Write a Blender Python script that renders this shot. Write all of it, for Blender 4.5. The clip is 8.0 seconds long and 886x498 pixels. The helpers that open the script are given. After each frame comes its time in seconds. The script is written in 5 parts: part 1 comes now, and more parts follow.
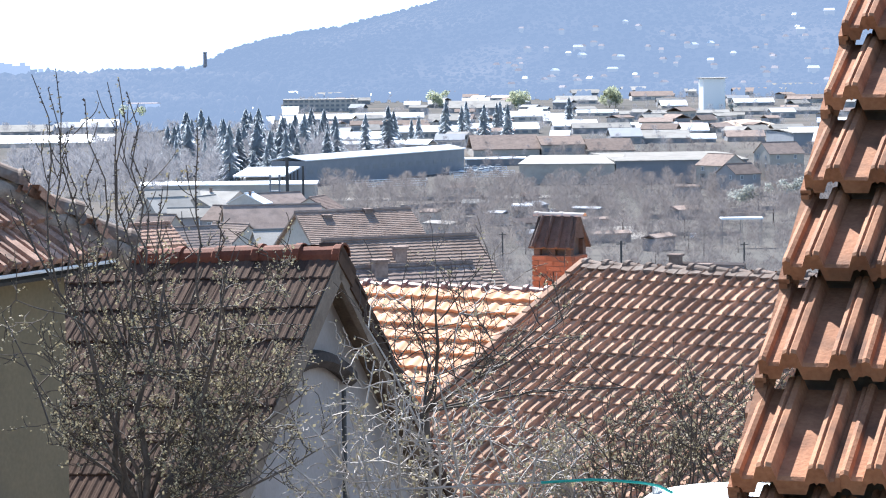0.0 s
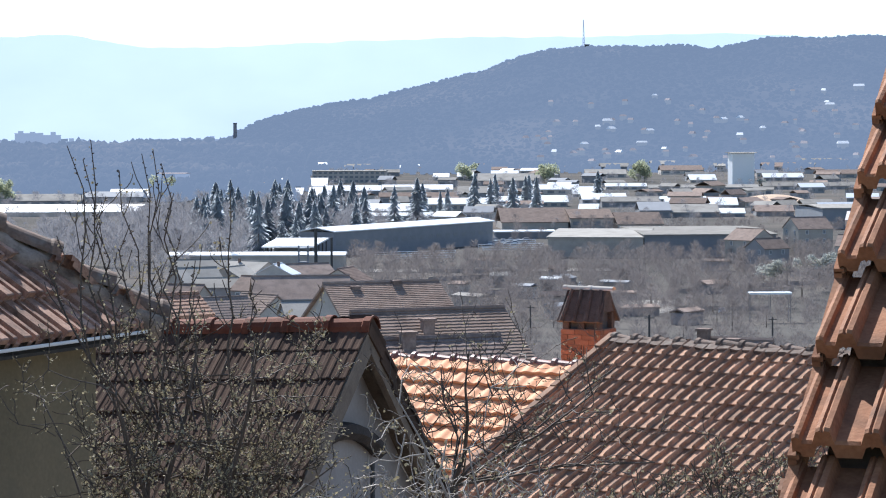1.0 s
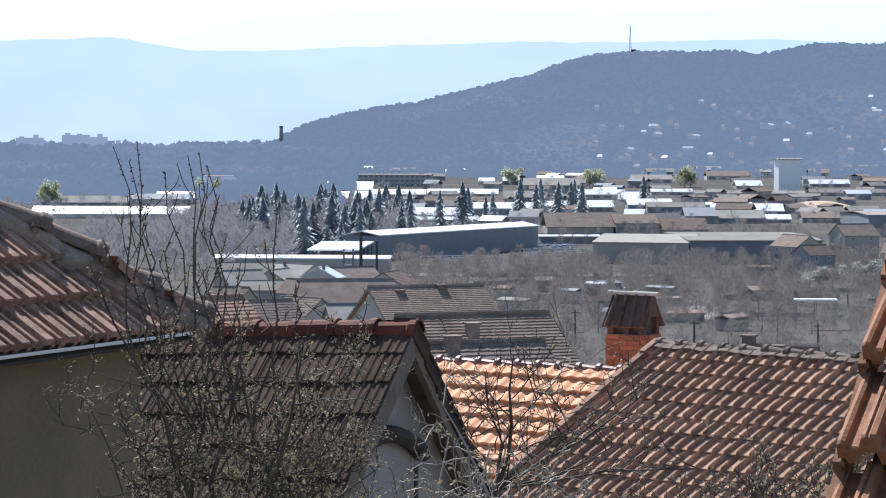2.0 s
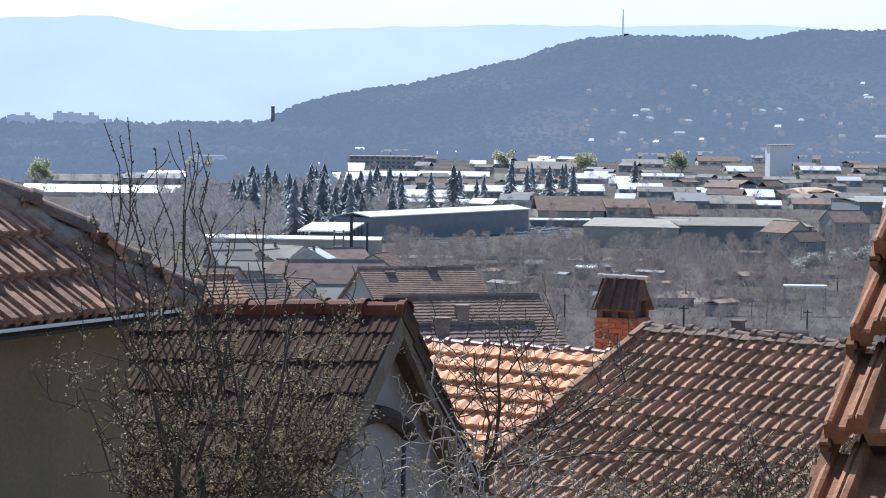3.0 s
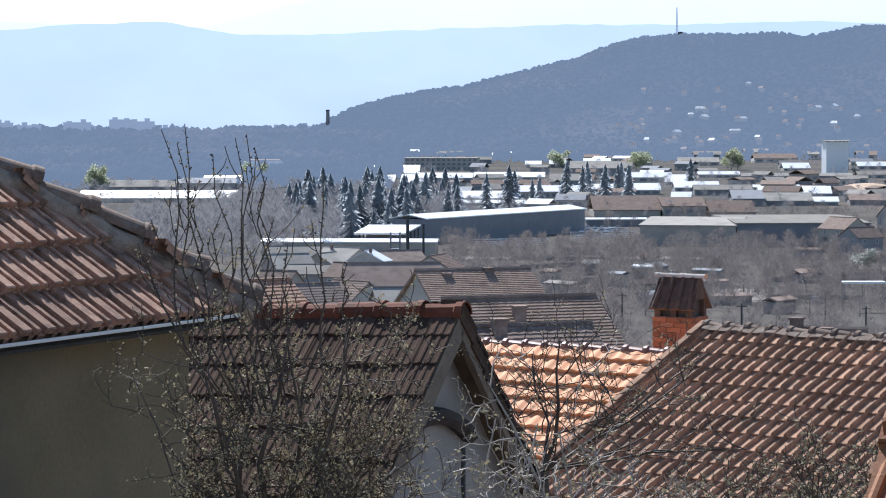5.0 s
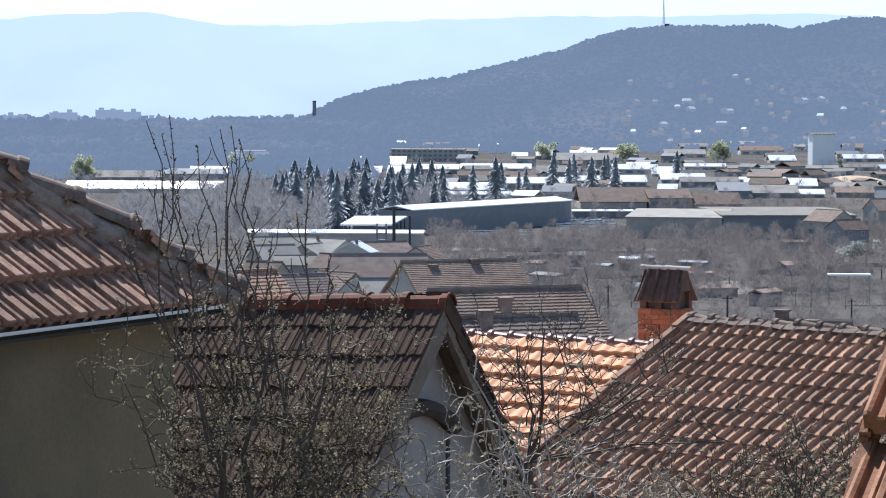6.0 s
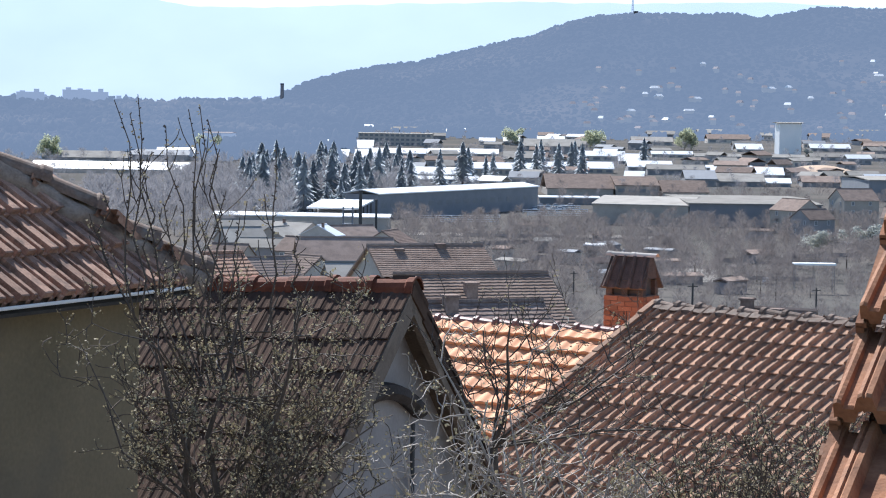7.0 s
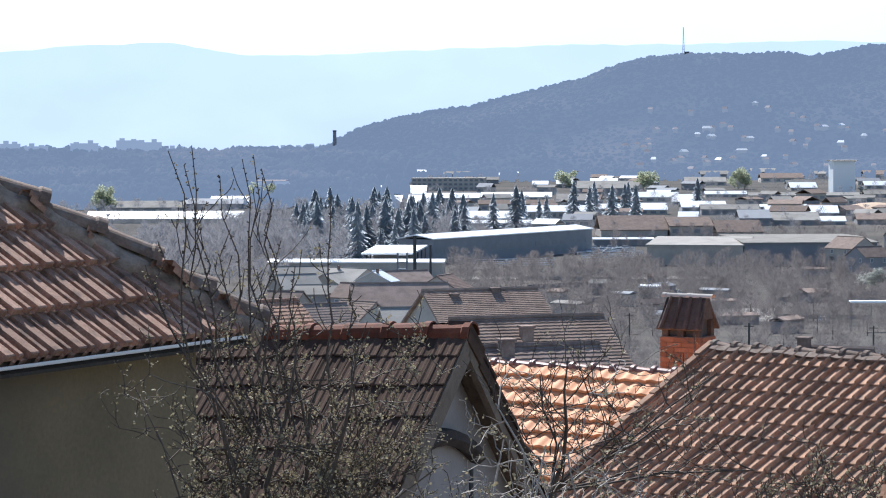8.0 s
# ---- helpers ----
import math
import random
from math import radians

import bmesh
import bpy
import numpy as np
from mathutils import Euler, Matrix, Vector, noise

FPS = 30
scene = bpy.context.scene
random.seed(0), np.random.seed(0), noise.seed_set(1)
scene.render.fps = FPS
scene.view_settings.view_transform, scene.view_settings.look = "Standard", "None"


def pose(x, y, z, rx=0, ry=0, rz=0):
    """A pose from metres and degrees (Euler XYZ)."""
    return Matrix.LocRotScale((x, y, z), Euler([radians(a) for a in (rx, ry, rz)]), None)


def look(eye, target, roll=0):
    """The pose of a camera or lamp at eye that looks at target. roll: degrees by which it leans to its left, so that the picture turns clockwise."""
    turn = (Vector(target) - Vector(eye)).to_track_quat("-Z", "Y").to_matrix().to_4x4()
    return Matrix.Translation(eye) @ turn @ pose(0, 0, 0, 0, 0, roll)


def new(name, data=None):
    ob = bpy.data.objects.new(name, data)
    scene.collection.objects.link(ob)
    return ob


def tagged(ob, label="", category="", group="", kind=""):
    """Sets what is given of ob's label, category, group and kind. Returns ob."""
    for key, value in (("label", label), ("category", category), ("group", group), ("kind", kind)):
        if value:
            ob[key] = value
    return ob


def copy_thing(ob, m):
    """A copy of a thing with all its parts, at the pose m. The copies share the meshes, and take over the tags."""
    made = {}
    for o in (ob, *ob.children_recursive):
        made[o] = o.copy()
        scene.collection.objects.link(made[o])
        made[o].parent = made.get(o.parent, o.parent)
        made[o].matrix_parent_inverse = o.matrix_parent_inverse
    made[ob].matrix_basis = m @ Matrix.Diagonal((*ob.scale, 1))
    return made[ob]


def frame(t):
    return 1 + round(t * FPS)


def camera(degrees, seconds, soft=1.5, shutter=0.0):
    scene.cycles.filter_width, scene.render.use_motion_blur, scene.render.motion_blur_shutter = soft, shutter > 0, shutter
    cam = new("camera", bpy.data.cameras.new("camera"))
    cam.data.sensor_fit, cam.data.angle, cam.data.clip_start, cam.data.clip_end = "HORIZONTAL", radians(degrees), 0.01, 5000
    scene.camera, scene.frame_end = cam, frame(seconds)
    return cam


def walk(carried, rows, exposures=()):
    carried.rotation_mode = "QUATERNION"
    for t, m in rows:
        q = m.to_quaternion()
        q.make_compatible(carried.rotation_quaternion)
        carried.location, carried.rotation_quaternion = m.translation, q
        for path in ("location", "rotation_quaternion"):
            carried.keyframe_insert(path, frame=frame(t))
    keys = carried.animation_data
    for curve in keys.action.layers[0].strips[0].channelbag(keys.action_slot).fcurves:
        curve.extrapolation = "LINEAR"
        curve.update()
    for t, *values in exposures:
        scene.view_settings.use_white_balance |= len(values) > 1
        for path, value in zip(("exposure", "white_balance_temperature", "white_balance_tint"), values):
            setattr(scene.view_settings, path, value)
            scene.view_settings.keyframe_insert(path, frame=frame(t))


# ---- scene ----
cam = camera(20.0, 8.0, soft=1.1)
EYE, KELVIN = 7.0, 5830
ROWS = [
    (0.0, 0.013, 0.023, 0.005, -0.954, -4.507, -0.716),
    (0.5, 0.008, 0.015, 0.005, -1.618, -3.387, -0.062),
    (1.0, -0.003, -0.012, 0.014, -0.327, -2.855, -0.267),
    (1.5, -0.004, -0.007, 0.015, 0.488, -2.668, -0.217),
    (3.0, 0.000, 0.002, -0.002, 0.480, -3.161, 0.719),
    (3.5, 0.000, 0.000, 0.000, 0.000, -3.257, 0.800),
    (4.0, -0.005, 0.004, 0.000, 0.255, -2.877, 0.608),
    (4.5, -0.005, -0.016, 0.001, 1.814, -3.042, -0.111),
    (6.0, 0.006, -0.041, 0.006, 1.456, -3.335, 0.058),
    (6.5, 0.003, -0.008, -0.005, 1.161, -3.977, 0.435),
    (7.0, -0.003, -0.007, 0.000, 0.679, -3.681, 0.821),
    (7.5, -0.004, -0.015, 0.000, 1.489, -2.981, -0.193),
    (8.0, -0.005, -0.011, 0.006, 1.929, -2.676, -0.238),
]
# yaw to the left, pitch up, roll as look() takes it
walk(cam, [(t, Matrix.Translation((x, y, EYE + z)) @ pose(0, 0, 0, 90 + pitch, 0, yaw) @ pose(0, 0, 0, 0, 0, roll))
           for t, x, y, z, yaw, pitch, roll in ROWS],
     [(t, e, KELVIN, 10) for t, e in ((0.0, 1.62), (0.5, 1.17), (1.0, 0.9), (1.5, 0.78), (3.0, 0.70), (4.5, 0.70), (6.5, 0.82), (7.0, 0.88), (7.4, 0.79), (8.0, 0.82))])

# ---- light ----
SUN_AZ, SUN_EL = -20.0, 40.5  # degrees from straight ahead, to the right; height
sun_way = Vector((math.sin(radians(SUN_AZ)) * math.cos(radians(SUN_EL)), math.cos(radians(SUN_AZ)) * math.cos(radians(SUN_EL)), math.sin(radians(SUN_EL))))
world = bpy.data.worlds.new("sky")
scene.world = world
world.use_nodes = True
wn = world.node_tree.nodes
sky = wn.new("ShaderNodeTexSky")
sky.sky_type = "NISHITA"
sky.sun_disc = False
sky.sun_elevation, sky.sun_rotation = radians(SUN_EL), radians(SUN_AZ)
sky.air_density, sky.dust_density, sky.ozone_density = 1.0, 0.2, 1.4
wn["Background"].inputs["Strength"].default_value = 0.09
world.node_tree.links.new(sky.outputs[0], wn["Background"].inputs["Color"])
sun = new("sun", bpy.data.lights.new("sun", "SUN"))
sun.data.energy, sun.data.angle, sun.data.color = 5.0, radians(0.6), (1.0, 0.95, 0.87)
sun.matrix_world = look(sun_way * 50, (0, 0, 0))


# ---- materials ----
def material(name, dark, light, scale=3.0, rough=0.85, bump=0.2, fine=40.0, vary=0.0, metal=0.0, patch=None, patch_amount=0.5, patch_scale=1.5, glow=None, glow_strength=0.0, spec=0.4, thin=0.0):
    """Two colours mixed by coarse and fine noise, stains of a third colour, a random shade for each object, and fine relief."""
    m = bpy.data.materials.new(name)
    m.use_nodes = True
    n, l = m.node_tree.nodes, m.node_tree.links
    b = n["Principled BSDF"]
    geo = n.new("ShaderNodeTexCoord")
    info = n.new("ShaderNodeObjectInfo")
    shift = n.new("ShaderNodeVectorMath")
    shift.operation = "MULTIPLY_ADD"
    l.new(info.outputs["Random"], shift.inputs[0])
    shift.inputs[1].default_value = (37.0, 53.0, 71.0)
    l.new(geo.outputs["Object"], shift.inputs[2])
    coarse, grain = n.new("ShaderNodeTexNoise"), n.new("ShaderNodeTexNoise")
    coarse.inputs["Scale"].default_value, coarse.inputs["Detail"].default_value = scale, 5.0
    grain.inputs["Scale"].default_value, grain.inputs["Detail"].default_value = fine, 4.0
    for tex in (coarse, grain):
        l.new(shift.outputs[0], tex.inputs["Vector"])
    both = n.new("ShaderNodeMix")
    both.inputs["Factor"].default_value = 0.4
    l.new(coarse.outputs["Fac"], both.inputs["A"])
    l.new(grain.outputs["Fac"], both.inputs["B"])
    wide = n.new("ShaderNodeMapRange")
    wide.inputs["From Min"].default_value, wide.inputs["From Max"].default_value = 0.3, 0.7
    l.new(both.outputs["Result"], wide.inputs["Value"])
    mix = n.new("ShaderNodeMix")
    mix.data_type = "RGBA"
    l.new(wide.outputs["Result"], mix.inputs["Factor"])
    mix.inputs["A"].default_value, mix.inputs["B"].default_value = (*dark, 1), (*light, 1)
    out = mix.outputs["Result"]
    if patch:
        stain = n.new("ShaderNodeTexNoise")
        stain.inputs["Scale"].default_value, stain.inputs["Detail"].default_value = patch_scale, 8.0
        l.new(shift.outputs[0], stain.inputs["Vector"])
        edge = n.new("ShaderNodeMapRange")
        edge.inputs["From Min"].default_value, edge.inputs["From Max"].default_value = 0.5, 0.68
        edge.inputs["To Max"].default_value = patch_amount
        l.new(stain.outputs["Fac"], edge.inputs["Value"])
        over = n.new("ShaderNodeMix")
        over.data_type = "RGBA"
        l.new(edge.outputs["Result"], over.inputs["Factor"])
        l.new(out, over.inputs["A"])
        over.inputs["B"].default_value = (*patch, 1)
        out = over.outputs["Result"]
    if vary:
        shade, tone = n.new("ShaderNodeMapRange"), n.new("ShaderNodeHueSaturation")
        shade.inputs["To Min"].default_value, shade.inputs["To Max"].default_value = 1 - vary, 1 + vary
        l.new(info.outputs["Random"], shade.inputs["Value"])
        l.new(shade.outputs["Result"], tone.inputs["Value"])
        l.new(out, tone.inputs["Color"])
        out = tone.outputs["Color"]
    l.new(out, b.inputs["Base Color"])
    b.inputs["Roughness"].default_value, b.inputs["Metallic"].default_value = rough, metal
    b.inputs["Specular IOR Level"].default_value = spec
    if bump:
        relief = n.new("ShaderNodeBump")
        relief.inputs["Strength"].default_value, relief.inputs["Distance"].default_value = bump, 0.01
        l.new(both.outputs["Result"], relief.inputs["Height"])
        l.new(relief.outputs["Normal"], b.inputs["Normal"])
    # glow: emission standing in for haze before far things
    if glow:
        b.inputs["Emission Color"].default_value, b.inputs["Emission Strength"].default_value = (*glow, 1), glow_strength
    if thin:  # leaves and fine twigs let light through
        glass, blend = n.new("ShaderNodeBsdfTranslucent"), n.new("ShaderNodeMixShader")
        blend.inputs["Fac"].default_value = thin
        l.new(out, glass.inputs["Color"])
        l.new(b.outputs["BSDF"], blend.inputs[1])
        l.new(glass.outputs["BSDF"], blend.inputs[2])
        l.new(blend.outputs["Shader"], n["Material Output"].inputs["Surface"])
    return m


TILE_NEAR = material("terracotta_tile", (0.22, 0.09, 0.042), (0.44, 0.21, 0.105), 9, 0.85, 0.5, 90, 0.16, patch=(0.14, 0.068, 0.038), patch_amount=0.75, patch_scale=7, spec=0.2)
TILE_LEFT = material("weathered_pink_tile", (0.20, 0.105, 0.067), (0.51, 0.308, 0.215), 9, 0.85, 0.45, 80, 0.28, patch=(0.13, 0.085, 0.063), patch_amount=0.8, patch_scale=12, spec=0.2)
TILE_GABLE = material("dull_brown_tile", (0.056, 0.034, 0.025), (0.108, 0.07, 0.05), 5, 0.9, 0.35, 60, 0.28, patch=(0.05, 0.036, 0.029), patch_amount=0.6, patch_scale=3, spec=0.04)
TILE_RIGHT = material("lichened_brown_tile", (0.24, 0.122, 0.072), (0.51, 0.305, 0.19), 9, 0.85, 0.35, 60, 0.3, patch=(0.195, 0.14, 0.098), patch_amount=0.75, patch_scale=5, spec=0.15)
TILE_NEW = material("new_orange_tile", (0.66, 0.27, 0.115), (0.82, 0.40, 0.20), 6, 0.75, 0.2, 60, 0.1, spec=0.25)
RIDGE_RED = material("red_ridge_tile", (0.20, 0.08, 0.052), (0.33, 0.14, 0.088), 6, 0.45, 0.2, 60, 0.15, spec=0.5)
RIDGE_GREY = material("brown_ridge_tile", (0.10, 0.066, 0.048), (0.235, 0.16, 0.118), 9, 0.8, 0.35, 60, 0.28, patch=(0.22, 0.195, 0.17), patch_amount=0.5, patch_scale=11, spec=0.15)
RIDGE_DARK = material("dark_red_ridge_tile", (0.135, 0.043, 0.025), (0.25, 0.09, 0.05), 7, 0.8, 0.35, 60, 0.22, patch=(0.10, 0.055, 0.04), patch_amount=0.6, patch_scale=8, spec=0.1)
VERGE_TAN = material("sandy_verge_tile", (0.22, 0.12, 0.074), (0.42, 0.255, 0.168), 8, 0.85, 0.4, 60, 0.25, patch=(0.17, 0.11, 0.078), patch_amount=0.6, patch_scale=6, spec=0.12)
FASCIA = material("tarred_timber", (0.035, 0.03, 0.027), (0.075, 0.065, 0.056), 7, 0.9, 0.3, 50)
MORTAR_PALE = material("weathered_mortar", (0.21, 0.15, 0.11), (0.42, 0.32, 0.245), 16, 0.95, 0.9, 70, patch=(0.14, 0.105, 0.08), patch_amount=0.7, patch_scale=9, spec=0.1)
MORTAR_RED = material("red_mortar", (0.19, 0.115, 0.085), (0.28, 0.175, 0.13), 12, 0.95, 0.6, 90)
PLASTER_OLIVE = material("ochre_plaster", (0.165, 0.13, 0.078), (0.26, 0.20, 0.12), 1.4, 0.95, 0.35, 40, patch=(0.125, 0.11, 0.088), patch_amount=0.9, patch_scale=0.75)
PLASTER_GREY = material("grey_plaster", (0.295, 0.26, 0.242), (0.395, 0.35, 0.325), 1.5, 0.95, 0.25, 40, patch=(0.22, 0.188, 0.17), patch_amount=0.75, patch_scale=1.1)
TIMBER = material("weathered_timber", (0.12, 0.085, 0.06), (0.26, 0.20, 0.15), 7, 0.9, 0.4, 50)
GUTTER = material("zinc_gutter", (0.55, 0.55, 0.55), (0.7, 0.7, 0.7), 5, 0.4, 0.05, 40, metal=0.6)
BRICK = material("red_brick", (0.19, 0.085, 0.053), (0.29, 0.142, 0.09), 8, 0.95, 0.35, 60, 0.2, patch=(0.16, 0.105, 0.08), patch_amount=0.75, patch_scale=4, spec=0.08)
BARK = material("grey_bark", (0.06, 0.045, 0.036), (0.15, 0.118, 0.094), 9, 0.85, 0.3, 60)
BARK_PALE = material("pale_bark", (0.25, 0.218, 0.19), (0.50, 0.445, 0.395), 9, 0.8, 0.3, 60)
BUD = material("spring_buds", (0.21, 0.172, 0.095), (0.48, 0.42, 0.275), 5, 0.8, 0, 30, thin=0.25)
# valley ground, walls and tiled roofs: base colours lifted to stand in for haze
GRASS = material("rough_grass", (0.085, 0.081, 0.075), (0.15, 0.14, 0.127), 0.02, 0.95, 0.3, 0.6, patch=(0.175, 0.15, 0.13), patch_amount=0.8, patch_scale=0.012, spec=0.0)
WALL_PALE = material("pale_render", (0.375, 0.335, 0.292), (0.54, 0.488, 0.428), 0.4, 0.9, 0.1, 5, 0.28, spec=0.15)
WALL_BLUE = material("grey_cladding", (0.25, 0.243, 0.245), (0.335, 0.325, 0.325), 0.3, 0.8, 0.1, 5, 0.18, spec=0.2)
ROOF_WHITE = material("white_sheet_roof", (0.70, 0.70, 0.70), (0.85, 0.85, 0.84), 0.2, 0.35, 0.05, 4, 0.08, spec=0.6)
ROOF_GREY = material("grey_fibre_roof", (0.255, 0.235, 0.208), (0.365, 0.338, 0.302), 0.2, 0.9, 0.1, 4, 0.2, patch=(0.2, 0.185, 0.165), patch_amount=0.5, patch_scale=0.25, spec=0.03)
ROOF_TILE_FAR = material("faded_tile_roof", (0.22, 0.165, 0.135), (0.35, 0.27, 0.225), 0.5, 0.9, 0.1, 6, 0.22, patch=(0.18, 0.145, 0.125), patch_amount=0.6, patch_scale=0.8, spec=0.02)
ROOF_DARK_FAR = material("dark_weathered_tile_roof", (0.15, 0.105, 0.085), (0.34, 0.26, 0.22), 2.5, 0.9, 0.1, 9, 0.2, spec=0.03)
ROOF_WARM = material("warm_brown_tile_roof", (0.225, 0.158, 0.122), (0.40, 0.296, 0.236), 1.5, 0.9, 0.1, 9, 0.2, patch=(0.18, 0.135, 0.112), patch_amount=0.7, patch_scale=0.9, spec=0.03)
# far panes: haze and reflected sky put into a pale blue-grey
PANE = material("haze_paled_glass", (0.15, 0.165, 0.185), (0.20, 0.21, 0.23), 1, 0.35, 0, 5)
# haze put into the colours: needles and twigs paled, greyed, more translucent
CONIFER = material("haze_paled_spruce", (0.39, 0.42, 0.445), (0.47, 0.50, 0.525), 0.5, 1.0, 0, 4, 0.12, spec=0.0, thin=0.75)
BRUSH = material("haze_paled_twigs", (0.265, 0.256, 0.265), (0.37, 0.355, 0.362), 0.3, 0.95, 0, 3, 0.15, spec=0.1, thin=0.35)
ORCHARD = material("haze_paled_orchard", (0.205, 0.18, 0.172), (0.31, 0.275, 0.26), 0.3, 0.95, 0, 3, 0.2, spec=0.1, thin=0.35)
WILLOW = material("willow_leaf", (0.37, 0.39, 0.27), (0.50, 0.51, 0.36), 0.4, 0.9, 0, 3, 0.1, spec=0.0, thin=0.6)
BLOSSOM = material("plum_blossom", (0.38, 0.385, 0.345), (0.52, 0.52, 0.47), 0.4, 0.9, 0, 3, 0.1, thin=0.4)
EARTH = material("sandy_earth", (0.42, 0.29, 0.19), (0.55, 0.40, 0.28), 0.1, 0.95, 0.2, 2)
POLE = material("dark_pole", (0.05, 0.05, 0.05), (0.09, 0.085, 0.08), 3, 0.8, 0, 30)
WHITE_PAINT = material("white_paint", (0.74, 0.74, 0.74), (0.82, 0.82, 0.82), 2, 0.5, 0.05, 30)
HOSE = material("teal_plastic", (0.02, 0.26, 0.22), (0.04, 0.36, 0.30), 4, 0.5, 0, 40)
# far heights: the lit air before them is painted in as emission
HILL = material("wooded_hill_haze_glow", (0.005, 0.005, 0.0048), (0.015, 0.0138, 0.0125), 0.008, 1, 0, 0.05, patch=(0.048, 0.038, 0.029), patch_amount=0.8, patch_scale=0.005, glow=(0.112, 0.146, 0.208), glow_strength=1.0, spec=0.0)
# far walls and roofs carry their haze as a bluish emission
HILL_GLOW_WALL = material("haze_glow_house_wall", (0.04, 0.04, 0.04), (0.08, 0.076, 0.072), 0.05, 1, 0, 0.5, 0.2, glow=(0.14, 0.17, 0.222), glow_strength=0.95, spec=0.0)
HAZE_GLOW_WALL = material("haze_glow_block_wall", (0.05, 0.05, 0.052), (0.08, 0.078, 0.08), 0.05, 1, 0, 0.5, 0.1, glow=(0.175, 0.218, 0.30), glow_strength=0.9, spec=0.0)
# cladding colour lifted as well, in place of haze
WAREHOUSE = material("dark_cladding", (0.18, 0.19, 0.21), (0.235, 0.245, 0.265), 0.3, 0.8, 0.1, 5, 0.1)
HAZE_GLOW_ROOF = material("haze_glow_roof", (0.20, 0.165, 0.15), (0.30, 0.26, 0.24), 0.05, 1, 0, 0.5, 0.3, glow=(0.12, 0.13, 0.17), glow_strength=0.6, spec=0.0)
SOOT = material("sooty_clay", (0.05, 0.041, 0.036), (0.11, 0.09, 0.08), 8, 0.9, 0.3, 50, 0.2, spec=0.1)
# the bright haze over the farthest range is its own emission
FAR_RANGE = material("farthest_range_haze_glow", (0.10, 0.11, 0.12), (0.14, 0.15, 0.16), 0.001, 1, 0, 0.004, glow=(0.465, 0.555, 0.585), glow_strength=1.0, spec=0.0)
MOUNTAIN = material("distant_mountain_haze_glow", (0.10, 0.11, 0.12), (0.14, 0.15, 0.16), 0.001, 1, 0, 0.004, glow=(0.38, 0.49, 0.68), glow_strength=0.72, spec=0.0)
# painted haze: the glow pales towards the plain, where the air is denser
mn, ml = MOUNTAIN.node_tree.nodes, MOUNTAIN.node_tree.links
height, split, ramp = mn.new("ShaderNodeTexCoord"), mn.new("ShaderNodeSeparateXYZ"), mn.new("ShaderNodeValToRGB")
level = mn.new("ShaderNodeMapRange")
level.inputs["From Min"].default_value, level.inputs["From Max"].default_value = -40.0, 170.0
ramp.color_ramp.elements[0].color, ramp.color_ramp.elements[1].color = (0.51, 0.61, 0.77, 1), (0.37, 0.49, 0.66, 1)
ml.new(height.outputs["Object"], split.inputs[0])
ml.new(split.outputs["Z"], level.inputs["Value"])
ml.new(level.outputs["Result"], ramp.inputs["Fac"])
# darker slope relief is painted into the glow by noise
glow_folds, fold_ramp, fold_mix = mn.new("ShaderNodeTexNoise"), mn.new("ShaderNodeMapRange"), mn.new("ShaderNodeMix")
glow_folds.inputs["Scale"].default_value, glow_folds.inputs["Detail"].default_value = 0.0045, 5.0
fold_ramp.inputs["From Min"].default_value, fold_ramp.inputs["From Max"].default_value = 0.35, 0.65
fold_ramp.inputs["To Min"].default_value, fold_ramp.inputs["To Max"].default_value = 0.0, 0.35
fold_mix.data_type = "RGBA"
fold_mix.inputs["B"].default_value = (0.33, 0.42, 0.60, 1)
ml.new(height.outputs["Object"], glow_folds.inputs["Vector"])
ml.new(glow_folds.outputs["Fac"], fold_ramp.inputs["Value"])
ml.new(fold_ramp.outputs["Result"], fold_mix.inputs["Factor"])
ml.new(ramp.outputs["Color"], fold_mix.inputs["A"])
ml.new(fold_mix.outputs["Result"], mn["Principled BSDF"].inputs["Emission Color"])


# ---- building helpers ----
def part(name, verts, faces, mat, parent=None, label="", smooth=False):
    """One mesh in world coordinates, kept in place under its parent."""
    me = bpy.data.meshes.new(name)
    me.from_pydata([tuple(v) for v in verts], [], faces)
    me.materials.append(mat)
    me.update()
    if smooth:
        me.polygons.foreach_set("use_smooth", [True] * len(me.polygons))
    ob = new(name, me)
    if parent:
        ob.parent = parent
        ob.matrix_parent_inverse = world_of(parent).inverted()
    return tagged(ob, label)


def world_of(ob):
    return world_of(ob.parent) @ ob.matrix_parent_inverse @ ob.matrix_basis if ob.parent else ob.matrix_basis


def piece(name, me, m, parent):
    """An object of its own on a shared mesh, at the world pose m."""
    ob = new(name, me)
    ob.parent = parent
    ob.matrix_parent_inverse = world_of(parent).inverted()
    ob.matrix_basis = m
    return ob


def thing(name, at, label, category, group="", kind=""):
    ob = new(name)
    ob.empty_display_size = 0.2
    ob.location = at
    return tagged(ob, label, category, group, kind)


def box(a, b):
    (x0, y0, z0), (x1, y1, z1) = a, b
    v = [(x0, y0, z0), (x1, y0, z0), (x1, y1, z0), (x0, y1, z0), (x0, y0, z1), (x1, y0, z1), (x1, y1, z1), (x0, y1, z1)]
    return v, [(0, 3, 2, 1), (4, 5, 6, 7), (0, 1, 5, 4), (1, 2, 6, 5), (2, 3, 7, 6), (3, 0, 4, 7)]


def moved(shape, m):
    return [m @ Vector(v) for v in shape[0]], shape[1]


def joined(*shapes):
    verts, faces = [], []
    for v, f in shapes:
        k = len(verts)
        verts += list(v)
        faces += [tuple(i + k for i in q) for q in f]
    return verts, faces


